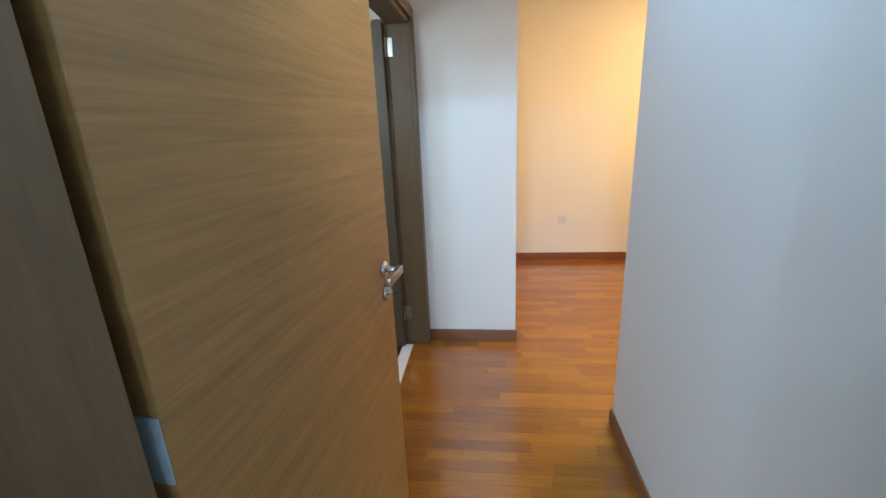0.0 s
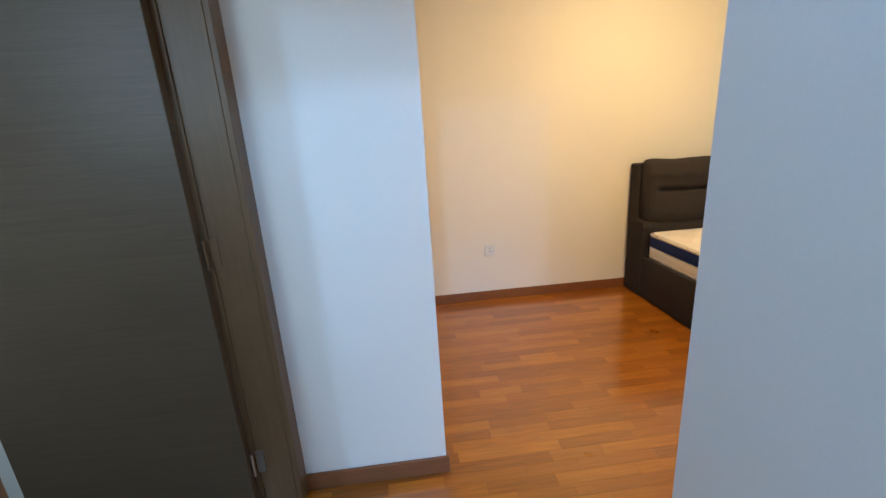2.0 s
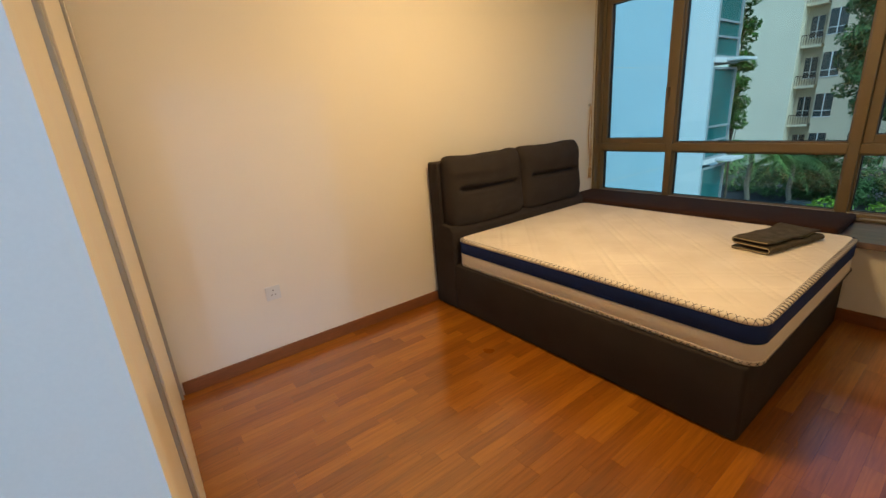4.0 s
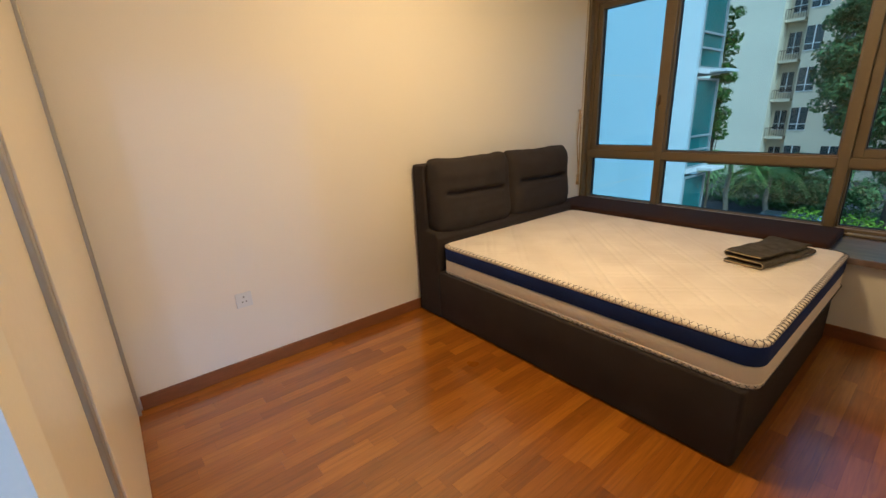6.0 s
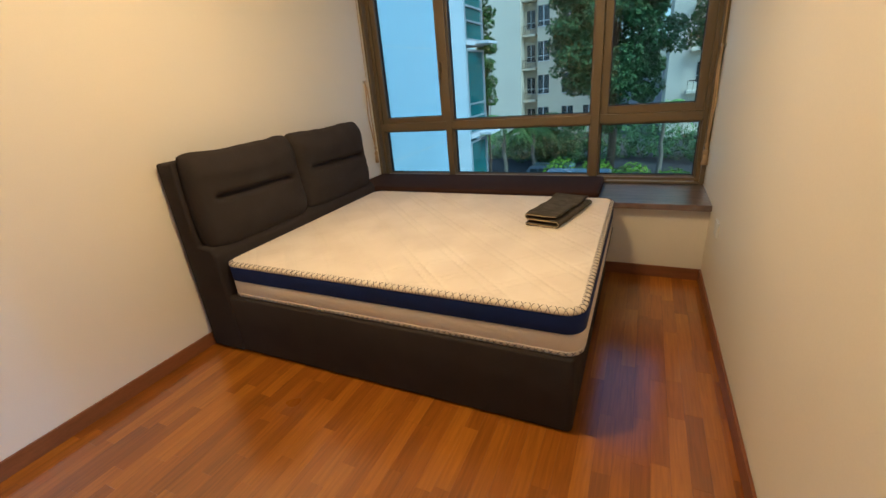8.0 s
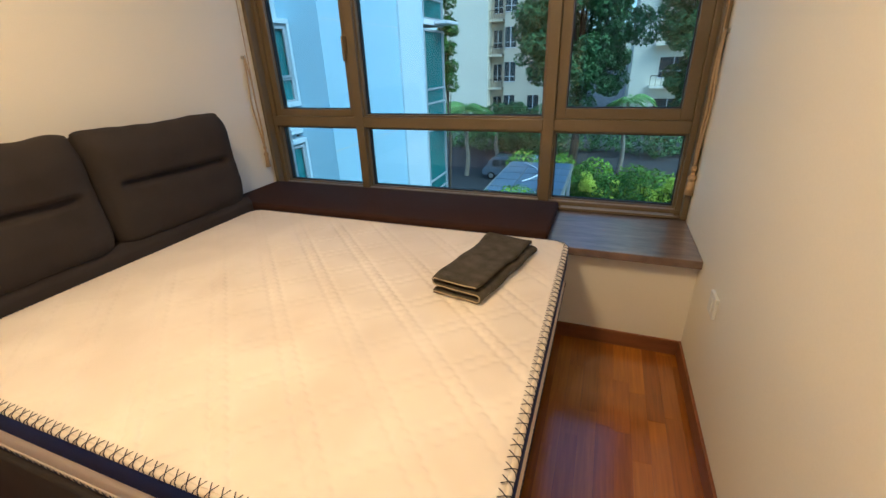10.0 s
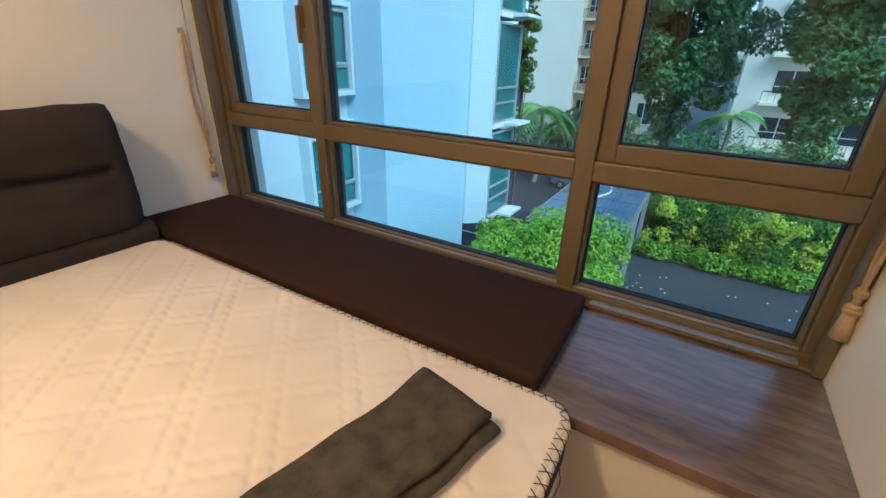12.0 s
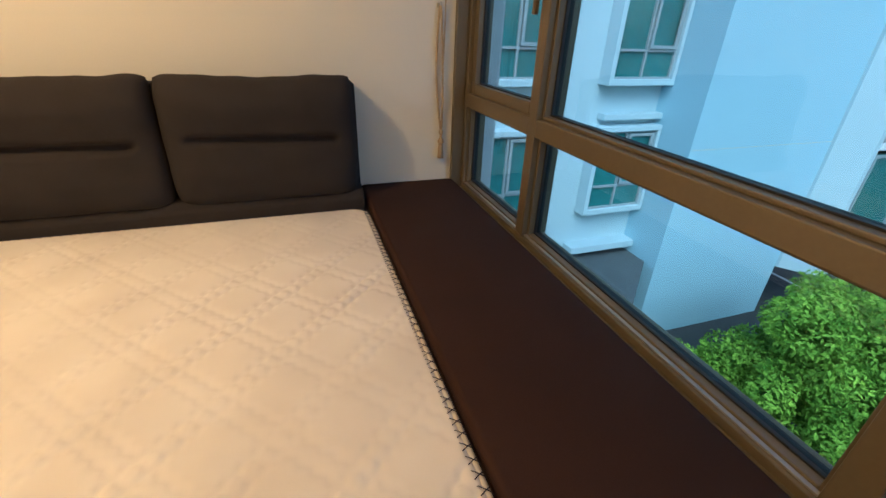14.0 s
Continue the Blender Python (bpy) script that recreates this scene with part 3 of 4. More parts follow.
solid("window_ledge", box((1.535, SOUTH + 0.001, 0.489), (2.104, NORTH - 0.001, 0.527), 0.003), LEDGEWOOD, "dark wood laminate bay window ledge", "window ledge", "structure")
pad = rounded_slab(1.556, 2.055, -2.02, -0.006, 0.5275, 0.582, 0.018, 0.014, 5)
solid("seat_cushion", pad, CUSHION, "dark brown fabric pad lying on the window ledge", "cushion", smooth=True)

# ---- blind cords with hooks at both sides of the window ----


def blind_cord(y, sign, x, z_top, x_low, z_bottom, fat):
    """A looped cord hung on a hook, gathered in a knot above a turned pull; a thinner cord comes down from the blind."""
    c = thing("blind_cord", "tan blind cord hung over a small wall hook", "blind cord", (x, y, z_top))
    part("hook", local(c, boxes([((x - 0.012, y, z_top - 0.01), (x + 0.012, y + sign * 0.006, z_top + 0.01)), ((x - 0.004, y + sign * 0.006, z_top - 0.002), (x + 0.004, y + sign * 0.026, z_top + 0.004)), ((x - 0.004, y + sign * 0.022, z_top + 0.004), (x + 0.004, y + sign * 0.026, z_top + 0.014))], 0.001)), STEEL, c)
    yy = y + sign * 0.018
    z_knot = z_bottom + 0.135
    for belly, off in ((-0.020, -0.004), (0.010, 0.004)):
        pts = []
        for k in range(17):
            u = k / 16
            bow = max(0.0, math.sin(3.1416 * u)) ** 0.8
            pts.append(Vector((x + (x_low - x) * u + belly * bow, yy + sign * (off + 0.004 * math.sin(u * 9)) * bow, z_top + 0.008 - (z_top + 0.008 - z_knot) * u)))
        part("cord", local(c, rope(pts, 0.0055)), ROPE, c, smooth=True)
    fall = [Vector((x_low + 0.018 * (1 - k / 10), yy, 2.34 - k * (2.34 - z_knot) / 10)) for k in range(11)]
    part("cord", local(c, rope(fall, 0.003, 6)), ROPE, c, smooth=True)
    tas = bmesh.new()
    for z0, z1, r0, r1 in ((0.150, 0.135, 0.006, 0.011), (0.135, 0.120, 0.011, 0.007), (0.120, 0.104, 0.006, 0.006), (0.104, 0.092, 0.008, 0.014), (0.092, 0.080, 0.014, 0.014), (0.080, 0.072, 0.014, 0.009), (0.072, 0.0, 0.010, 0.0155)):
        add_tube(tas, (x_low, yy, z_bottom + z0), (x_low, yy, z_bottom + z1), r0 * fat, r1 * fat, 14)
    part("tassel", local(c, tas), ROPE, c, "turned wooden cord pull", True)


blind_cord(NORTH, -1, 1.966, 1.405, 1.984, 0.70, 1.1)
blind_cord(SOUTH, 1, 2.01, 1.42, 2.035, 0.675, 1.5)

# ---- bed ----
bed = thing("bed", "charcoal upholstered bed frame with cushioned headboard", "bed", (0.76, -1.05, 0))
BX0, BX1, BY0 = 0.0, 1.53, -2.10


part("base", local(bed, rounded_slab(BX0, BX1, BY0, -0.20, 0.004, 0.356, 0.022, 0.012, 6)), FABRIC, bed, "charcoal fabric covered box base", smooth=True)


def headboard():
    """Upholstered headboard: a tall back with a deeper lower part, one fabric cover."""
    prof = [(-0.018, 0.004), (-0.262, 0.004), (-0.262, 0.60), (-0.235, 0.635), (-0.139, 0.645), (-0.132, 1.09), (-0.018, 1.09)]
    bm = bmesh.new()
    a = [bm.verts.new((BX0 - 0.010, y, z)) for y, z in prof]
    b = [bm.verts.new((BX1 + 0.010, y, z)) for y, z in prof]
    bm.faces.new(a)
    bm.faces.new(b[::-1])
    for k in range(len(prof)):
        q = (k + 1) % len(prof)
        bm.faces.new((a[q], a[k], b[k], b[q]))
    bmesh.ops.recalc_face_normals(bm, faces=bm.faces[:])
    bmesh.ops.bevel(bm, geom=bm.edges[:], offset=0.013, segments=3, affect="EDGES", profile=0.5)
    return bm


part("headboard", local(bed, headboard()), FABRIC, bed)


def head_cushion(x0, x1, seed):
    """A leaning padded back cushion with a pinched horizontal seam."""
    nx, nz = 40, 40
    bm = bmesh.new()
    w, h = x1 - x0, 0.515
    front, back = [], []
    for j in range(nz + 1):
        v = j / nz
        fr, bk = [], []
        for i in range(nx + 1):
            u = i / nx
            ex, ez = min(u, 1 - u), min(v, 1 - v)
            su, sv = 2 * u - 1, 2 * v - 1
            puff = max(0, 1 - abs(su) ** 6) ** 0.5 * max(0, 1 - abs(sv) ** 6) ** 0.5
            depth = 0.105 * puff + 0.011 * noise.noise(Vector((u * 5 + seed, v * 4, 0))) + 0.006 * noise.noise(Vector((u * 2 + seed, v * 11, 4)))
            seam = 1.35 * math.exp(-((v - 0.53 - 0.012 * math.sin(u * 4 + seed)) / 0.030) ** 2) * max(0, min(1, (ex - 0.10) / 0.06))
            depth -= 0.052 * seam
            depth += 0.034 * math.exp(-((v - 0.80) / 0.15) ** 2) * puff + 0.014 * math.exp(-((v - 0.28) / 0.18) ** 2) * puff
            x = (x0 + x1) / 2 + w / 2 * su * (1 - 0.030 * abs(sv) ** 7) + 0.006 * su * (1 - sv * sv)
            z = 0.87 + h / 2 * sv * (1 - 0.075 * abs(su) ** 14) + 0.006 * noise.noise(Vector((u * 7, v * 2, seed))) * max(0, sv) - 0.012 * math.sin(u * 3.14) * v + 0.007 * abs(su) ** 7 * max(0, sv) ** 3 + 0.006 * noise.noise(Vector((u * 4, seed, 0))) * v
            fr.append(bm.verts.new((x, -0.212 - 0.7 * depth + 0.048 * v, z)))
            bk.append(bm.verts.new((x, -0.1375, z)))
        front.append(fr)
        back.append(bk)
    for g, flip in ((front, False), (back, True)):
        for j in range(nz):
            for i in range(nx):
                q = (g[j][i], g[j][i + 1], g[j + 1][i + 1], g[j + 1][i])
                bm.faces.new(q[::-1] if flip else q)
    for i in range(nx):
        bm.faces.new((back[0][i], back[0][i + 1], front[0][i + 1], front[0][i]))
        bm.faces.new((front[nz][i], front[nz][i + 1], back[nz][i + 1], back[nz][i]))
    for j in range(nz):
        bm.faces.new((front[j][0], front[j + 1][0], back[j + 1][0], back[j][0]))
        bm.faces.new((back[j][nx], back[j + 1][nx], front[j + 1][nx], front[j][nx]))
    return bm


for x0, x1, s in ((0.02, 0.764, 1.0), (0.772, 1.522, 7.0)):
    c = part("back_cushion", local(bed, head_cushion(x0, x1, s)), FABRIC, bed, smooth=True)

# ---- mattress ----
mat_thing = thing("mattress", "white quilted mattress with a navy band on the bed", "mattress", (0.77, -1.19, 0.37))
MX0, MX1, MY0, MY1, MZ0, MZ1 = 0.022, 1.525, -2.125, -0.264, 0.3575, 0.556
MXT = 1.543
part("lower_side", local(mat_thing, rounded_slab(MX0, MX1, MY0, MY1, MZ0, 0.452, 0.075, 0.012, 10)), SIDECLOTH, mat_thing, smooth=True)
part("band", local(mat_thing, rounded_slab(MX0 - 0.004, MX1 + 0.004, MY0 - 0.004, MY1, 0.4525, 0.536, 0.078, 0.008, 10)), NAVY, mat_thing, "navy blue fabric band", smooth=True)


def quilt_material():
    """White knitted cover: diagonal lines of stitching in pairs, with puckered lozenges between them."""
    m, n, l, p = nodes_of("quilted_cover")
    co = n.new("ShaderNodeNewGeometry")
    fine = n.new("ShaderNodeTexNoise")
    fine.inputs["Scale"].default_value = 420
    l.new(co.outputs["Position"], fine.inputs["Vector"])
    big = n.new("ShaderNodeTexNoise")
    big.inputs["Scale"].default_value = 4
    l.new(co.outputs["Position"], big.inputs["Vector"])
    ramp = n.new("ShaderNodeValToRGB")
    ramp.color_ramp.elements[0].color, ramp.color_ramp.elements[1].color = (0.74, 0.69, 0.66, 1), (0.83, 0.785, 0.755, 1)
    ramp.color_ramp.elements[0].position, ramp.color_ramp.elements[1].position = 0.35, 0.65
    l.new(big.outputs["Fac"], ramp.inputs[0])
    l.new(ramp.outputs[0], p.inputs["Base Color"])
    p.inputs["Roughness"].default_value = 0.75
    p.inputs["Sheen Weight"].default_value = 0.15
    b = n.new("ShaderNodeBump")
    b.inputs["Strength"].default_value, b.inputs["Distance"].default_value = 0.25, 0.001
    l.new(fine.outputs["Fac"], b.inputs["Height"])
    l.new(b.outputs[0], p.inputs["Normal"])
    return m


def mattress_top():
    """The cover as a grid with pressed quilting lines."""
    bm = bmesh.new()
    n, r = 230, 0.075
    m = int(n * 1.24)
    grid = []
    for j in range(m + 1):
        row = []
        for i in range(n + 1):
            u, v = i / n * 2 - 1, j / m * 2 - 1
            hx, hy = (MXT - MX0) / 2, (MY1 - MY0) / 2
            x, y = u * hx, v * hy
            dx, dy = abs(x) - (hx - r), abs(y) - (hy - r)
            if dx > 0 and dy > 0:
                d = max(dx, dy)
                k = d / math.hypot(dx, dy)
                x, y = math.copysign(hx - r + dx * k, x), math.copysign(hy - r + dy * k, y)
                dx, dy = dx * k, dy * k
                edge = r - math.hypot(dx, dy)
            else:
                edge = min(hx - abs(x), hy - abs(y))
            drop = 0.018 * max(0, 1 - edge / 0.02) ** 2
            a = (x * 0.72 + y * 0.69) / 0.19
            c = (x * 0.72 - y * 0.69) / 0.19
            fa, fc = a - math.floor(a), c - math.floor(c)
            keep = 0.7 + 0.7 * noise.noise(Vector((x * 2.2 + 5, y * 2.2, 0)))
            wav = 0.05 * abs(math.sin(c * 15.7))
            wav2 = 0.05 * abs(math.sin(a * 15.7))
            press = 0
            for f, w, st in ((fc, wav2, 1.0), (fa, wav, 0.75)):
                for off, way in ((0.43, -1), (0.59, 1)):
                    press = max(press, st * math.exp(-((f - off - w * way) / 0.045) ** 2))
            if 0.42 < fc < 0.60:
                press -= 0.45 * abs(math.sin(a * 15.7))
            z = MZ1 - drop - 0.0052 * keep * press * min(1, edge / 0.03) + 0.003 * noise.noise(Vector((x * 3, y * 3, 2)))
            row.append(bm.verts.new(((MX0 + MXT) / 2 + x, (MY0 + MY1) / 2 + y, z)))
        grid.append(row)
    for j in range(m):
        for i in range(n):
            bm.faces.new((grid[j][i], grid[j][i + 1], grid[j + 1][i + 1], grid[j + 1][i]))
    return bm


part("quilted_top", local(mat_thing, mattress_top()), quilt_material(), mat_thing, "white quilted knit cover", smooth=True)


def outline(inset, z, step):
    """Even steps along the mattress rim, with the way along it."""
    x0, x1, y0, y1, r = MX0 - inset, MXT + inset, MY0 - inset, MY1 + inset, 0.075 + inset
    pts = []
    for cx, cy, start in ((x1 - r, y1 - r, 0), (x0 + r, y1 - r, 90), (x0 + r, y0 + r, 180), (x1 - r, y0 + r, 270)):
        for k in range(13):
            a = radians(start + 90 * k / 12)
            pts.append(Vector((cx + r * math.cos(a), cy + r * math.sin(a), z)))
    pts.append(pts[0])
    out, left = [], 0.0
    for a, b in zip(pts, pts[1:]):
        seg = (b - a).length
        while left < seg:
            out.append((a.lerp(b, left / seg), (b - a).normalized()))
            left += step
        left -= seg
    return out


def strand(bm, pts, r=0.0012):
    for a, b in zip(pts, pts[1:]):
        add_tube(bm, a, b, r, r, 4)


def crosses(profile, step):
    """A row of crossed overlock stitches along the rim; profile: (outset, height) from low to high."""
    bm = bmesh.new()
    for p, way in outline(0.0, 0.0, step):
        side = Vector((way.y, -way.x, 0))
        n = len(profile) - 1
        for s in (-1, 1):
            strand(bm, [p + side * o + Vector((0, 0, z)) + way * step * 0.30 * s * (2 * k / n - 1) for k, (o, z) in enumerate(profile)])
    return bm


part("piping_stitches", local(mat_thing, crosses([(0.0068, 0.541), (0.0038, 0.5510), (-0.005, 0.5548), (-0.012, 0.5568), (-0.020, 0.5576)], 0.032)), STITCH, mat_thing, "navy crossed overlock stitching")
part("lower_stitches", local(mat_thing, crosses([(0.0045, 0.3605), (0.0055, 0.368), (0.0045, 0.3755)], 0.028)), STITCH, mat_thing, "navy crossed overlock stitching")
part("lower_tape", local(mat_thing, rounded_slab(MX0 - 0.003, MX1 + 0.003, MY0 - 0.003, MY1, 0.3572, 0.378, 0.078, 0.004, 10)), SIDECLOTH, mat_thing, smooth=True)
rim = rope([p for p, _ in outline(-0.004, 0.543, 0.03)], 0.0095, 8, True)
part("piping", local(mat_thing, rim), SIDECLOTH, mat_thing, "cream corded edge", smooth=True)


# ---- folded towel on the mattress ----
def towel_profile(u):
    """The section folded in three layers; u: 0 at the open end, 1 at the far end."""
    puff = 1.0 + 0.25 * max(0.0, 1 - u * 1.8)
    prof = [(0.098 - 0.190 * k / 11, 0.008) for k in range(12)]
    gap = 0.023 * puff
    for turn, side, y0 in ((0, -1, -0.092), (1, 1, 0.082)):
        z0 = 0.008 + gap * turn
        for k in range(1, 8):
            ang = radians(180 * k / 8)
            prof.append((y0 + side * 0.016 * math.sin(ang), z0 + gap / 2 * (1 - math.cos(ang))))
        prof += [(y0 - side * 0.174 * k / 11, z0 + gap - 0.003 * turn * math.sin(k / 11 * 3.1)) for k in range(12)]
    return prof


def towel_mesh():
    """A hand towel folded lengthwise, slightly rumpled."""
    bm = bmesh.new()
    rows, n, L = [], 30, 0.50
    for i in range(n + 1):
        u = i / n
        row = []
        for k, (y, z) in enumerate(towel_profile(u)):
            q = noise.noise(Vector((u * 4.5, y * 9, 3.0 + z * 12)))
            w = noise.noise(Vector((y * 14, 1.5, z * 30)))
            row.append(bm.verts.new((L * u + 0.010 * w * (1 - 2 * u), y * (0.94 + 0.18 * u) + 0.006 * q, max(0.0065, z + 0.006 * q * (z > 0.015)))))
        rows.append(row)
    for i in range(n):
        for k in range(len(rows[0]) - 1):
            bm.faces.new((rows[i][k], rows[i + 1][k], rows[i + 1][k + 1], rows[i][k + 1]))
    return bm


tw = thing("towel", "dark grey folded towel lying on the mattress", "towel", (0.893, -1.783, 0.557))
tw.rotation_euler = (0, 0, radians(-11))
cloth = part("cloth", towel_mesh(), TOWEL, tw, smooth=True)
thick = cloth.modifiers.new("thickness", "SOLIDIFY")
thick.thickness, thick.offset = 0.013, 0
edge_line = [Vector((-0.003, y * 0.94, z + 0.001)) for y, z in towel_profile(0)]
hem = rope(edge_line, 0.0024, 6)
part("hem", hem, TOWELEDGE, tw, "tan stitched hem", True)

# ---- outside ----
GZ = -4.5
solid("ground", box((2.6, -600, GZ - 0.2), (600, 600, GZ)), ASPHALT, "dark asphalt driveway and ground", "ground", "structure")


def leaf_cloud(spots, count, size, seed, flat=0.8):
    """Many small leaves scattered in clumps: spots are (x, y, z, rx, ry, rz)."""
    rng = np.random.default_rng(seed)
    vols = np.array([s[3] * s[4] * s[5] for s in spots]) ** 0.67
    pick = rng.choice(len(spots), count, p=vols / vols.sum())
    s = np.array(spots)[pick]
    d = rng.normal(size=(count, 3))
    d /= np.linalg.norm(d, axis=1)[:, None]
    rad = rng.uniform(0.55, 1.04, count) ** 0.6
    c = s[:, :3] + d * rad[:, None] * s[:, 3:]
    nrm = d * 0.6 + rng.normal(size=(count, 3)) * 0.6 + np.array([0, 0, flat])
    nrm /= np.linalg.norm(nrm, axis=1)[:, None]
    t = np.cross(nrm, rng.normal(size=(count, 3)))
    t /= np.linalg.norm(t, axis=1)[:, None]
    b = np.cross(nrm, t)
    ln = size * rng.uniform(0.6, 1.4, count)[:, None]
    wd = ln * 0.42
    v = np.stack([c - t * ln, c + b * wd + nrm * ln * 0.12, c + t * ln, c - b * wd + nrm * ln * 0.12], 1).reshape(-1, 3)
    f = np.arange(count * 4).reshape(-1, 4)
    me = bpy.data.meshes.new("leaves")
    me.from_pydata(v.tolist(), [], f.tolist())
    return me


def crown(parent, name, spots, count, size, seed, material):
    me = leaf_cloud(spots, count, size, seed)
    me.materials.append(material)
    ob = new(name, me)
    ob.parent = parent
    ob.matrix_parent_inverse = Matrix.Translation(-Vector(parent.location))
    return ob


def clumps(center, radii, n, seed, small):
    """Uneven leaf clusters of about one size, spread through an ellipsoid."""
    rng = np.random.default_rng(seed)
    out = []
    for _ in range(n):
        d = rng.normal(size=3)
        d /= np.linalg.norm(d)
        p = np.array(center) + d * np.array(radii) * rng.uniform(0.30, 1.0) ** 0.7
        k = small * rng.uniform(0.55, 1.3)
        out.append((*p, k, k, k * 0.72))
    return out


def tree(x, y, label, center, radii, n, leaves, size, seed, material, trunk=0.16, small=0.38):
    t = thing("tree", label, "tree", (x, y, GZ))
    rng = np.random.default_rng(seed + 50)
    c = Vector(center)
    bm = bmesh.new()
    knots = [Vector((x, y, GZ)), Vector((x + 0.1, y - 0.08, GZ + (c.z - GZ) * 0.4)), Vector((c.x * 0.6 + x * 0.4, c.y * 0.6 + y * 0.4, GZ + (c.z - GZ) * 0.75)), c + Vector((0, 0, radii[2] * 0.4))]
    for k, (a, b) in enumerate(zip(knots, knots[1:])):
        add_tube(bm, a, b, trunk * (1 - 0.28 * k), trunk * (0.72 - 0.28 * k) + 0.01, 10)
    part("trunk", local(t, bm), BARK, t)
    spots = clumps(center, radii, n, seed, small)
    limbs = bmesh.new()
    for s in spots[:14]:
        base = knots[1].lerp(knots[2], rng.uniform(0.2, 1))
        midp = base.lerp(Vector(s[:3]), 0.5) + Vector((0, 0, 0.15))
        add_tube(limbs, base, midp, trunk * 0.35, trunk * 0.22, 6)
        add_tube(limbs, midp, Vector(s[:3]), trunk * 0.22, trunk * 0.06, 6)
    part("limbs", local(t, limbs), BARK, t)
    crown(t, "crown", spots, leaves, size, seed, material)
    return t


# neighbouring wing of the estate
WY, RY, WX, BX = 3.34, 4.33, 7.62, 11.20
wing = thing("apartment_wing", "white rendered apartment wing with teal glazed bays", "building", (9.0, 5.0, GZ))


def prism(corners, z0, z1):
    """An upright block over a plan outline."""
    bm = bmesh.new()
    lo = [bm.verts.new((x, y, z0)) for x, y in corners]
    hi = [bm.verts.new((x, y, z1)) for x, y in corners]
    bm.faces.new(hi)
    bm.faces.new(lo[::-1])
    for k in range(len(corners)):
        q = (k + 1) % len(corners)
        bm.faces.new((lo[k], lo[q], hi[q], hi[k]))
    bmesh.ops.recalc_face_normals(bm, faces=bm.faces[:])
    return bm


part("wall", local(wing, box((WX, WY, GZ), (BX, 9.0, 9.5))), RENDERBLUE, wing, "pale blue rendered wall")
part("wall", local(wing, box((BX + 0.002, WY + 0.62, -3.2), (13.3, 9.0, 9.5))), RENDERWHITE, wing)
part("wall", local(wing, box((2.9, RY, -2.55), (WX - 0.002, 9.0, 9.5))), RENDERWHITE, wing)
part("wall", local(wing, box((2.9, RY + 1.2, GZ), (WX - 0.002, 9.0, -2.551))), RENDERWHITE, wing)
part("terrace", local(wing, prism([(3.0, 1.75), (5.6, 1.75), (WX - 0.004, 3.62), (WX - 0.004, RY - 0.002), (3.0, RY - 0.002)], -3.25, -2.75)), GREYROOF, wing, "grey felted terrace roof")
for z in (-0.42, 2.20):
    part("groove", local(wing, box((WX + 0.01, WY - 0.003, z), (BX - 0.01, WY - 0.0005, z + 0.010))), RENDERBEIGE, wing)


def bay(x0, x1, y, z0, z1, out, lights, name="window"):
    """A boxed-out window: white surround, teal panes, a low transom, and one opening sash in a slim frame."""
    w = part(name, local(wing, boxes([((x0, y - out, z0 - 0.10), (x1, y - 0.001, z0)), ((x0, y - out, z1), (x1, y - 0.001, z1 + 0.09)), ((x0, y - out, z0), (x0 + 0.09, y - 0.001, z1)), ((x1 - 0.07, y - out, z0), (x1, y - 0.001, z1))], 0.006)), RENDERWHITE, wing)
    a, b = x0 + 0.09, x1 - 0.07
    part("pane", local(wing, box((a, y - out + 0.10, z0), (b, y - out + 0.12, z1))), TEAL, w)
    bar, f0, f1 = 0.035, y - out + 0.06, y - out + 0.10
    mid = a + (b - a) * 0.47
    zt = z0 + (z1 - z0) * 0.30
    rows = [((a, f0, zt - bar / 2), (b, f1, zt + bar / 2)), ((a, f0, z0), (b, f1, z0 + bar)), ((a, f0, z1 - bar), (b, f1, z1)), ((a, f0 - 0.002, z0), (a + bar, f1, z1)), ((b - bar, f0 - 0.002, z0), (b, f1, z1))]
    if lights > 1:
        rows.append(((mid, f0 - 0.002, z0), (mid + bar, f1, z1)))
    part("frame", local(wing, boxes(rows)), GREYFRAME, w, "slim grey window frame")
    if lights > 1:
        s0, s1, q0, q1 = mid + bar + 0.012, b - bar - 0.012, zt + 0.03, z1 - bar - 0.012
        part("sash", local(wing, boxes([((s0, f0 - 0.03, q0), (s0 + 0.05, f0 - 0.003, q1)), ((s1 - 0.05, f0 - 0.03, q0), (s1, f0 - 0.003, q1)), ((s0 + 0.05, f0 - 0.03, q0), (s1 - 0.05, f0 - 0.003, q0 + 0.05)), ((s0 + 0.05, f0 - 0.03, q1 - 0.05), (s1 - 0.05, f0 - 0.003, q1))])), GREYFRAME, w)
    return w


for z0, z1 in ((0.66, 2.13), (-1.68, -0.21), (3.0, 4.47), (5.34, 6.81)):
    bay(6.23, 7.600, RY, z0, z1, 0.28, 2)
    bay(3.95, 5.10, RY, z0, z1, 0.28, 2)
part("string_course", local(wing, box((6.10, RY - 0.30, -2.60), (WX - 0.006, RY - 0.001, -2.46), 0.006)), RENDERWHITE, wing)
part("string_course", local(wing, box((6.35, RY - 0.20, -0.02), (WX - 0.006, RY - 0.001, 0.08), 0.006)), RENDERWHITE, wing)
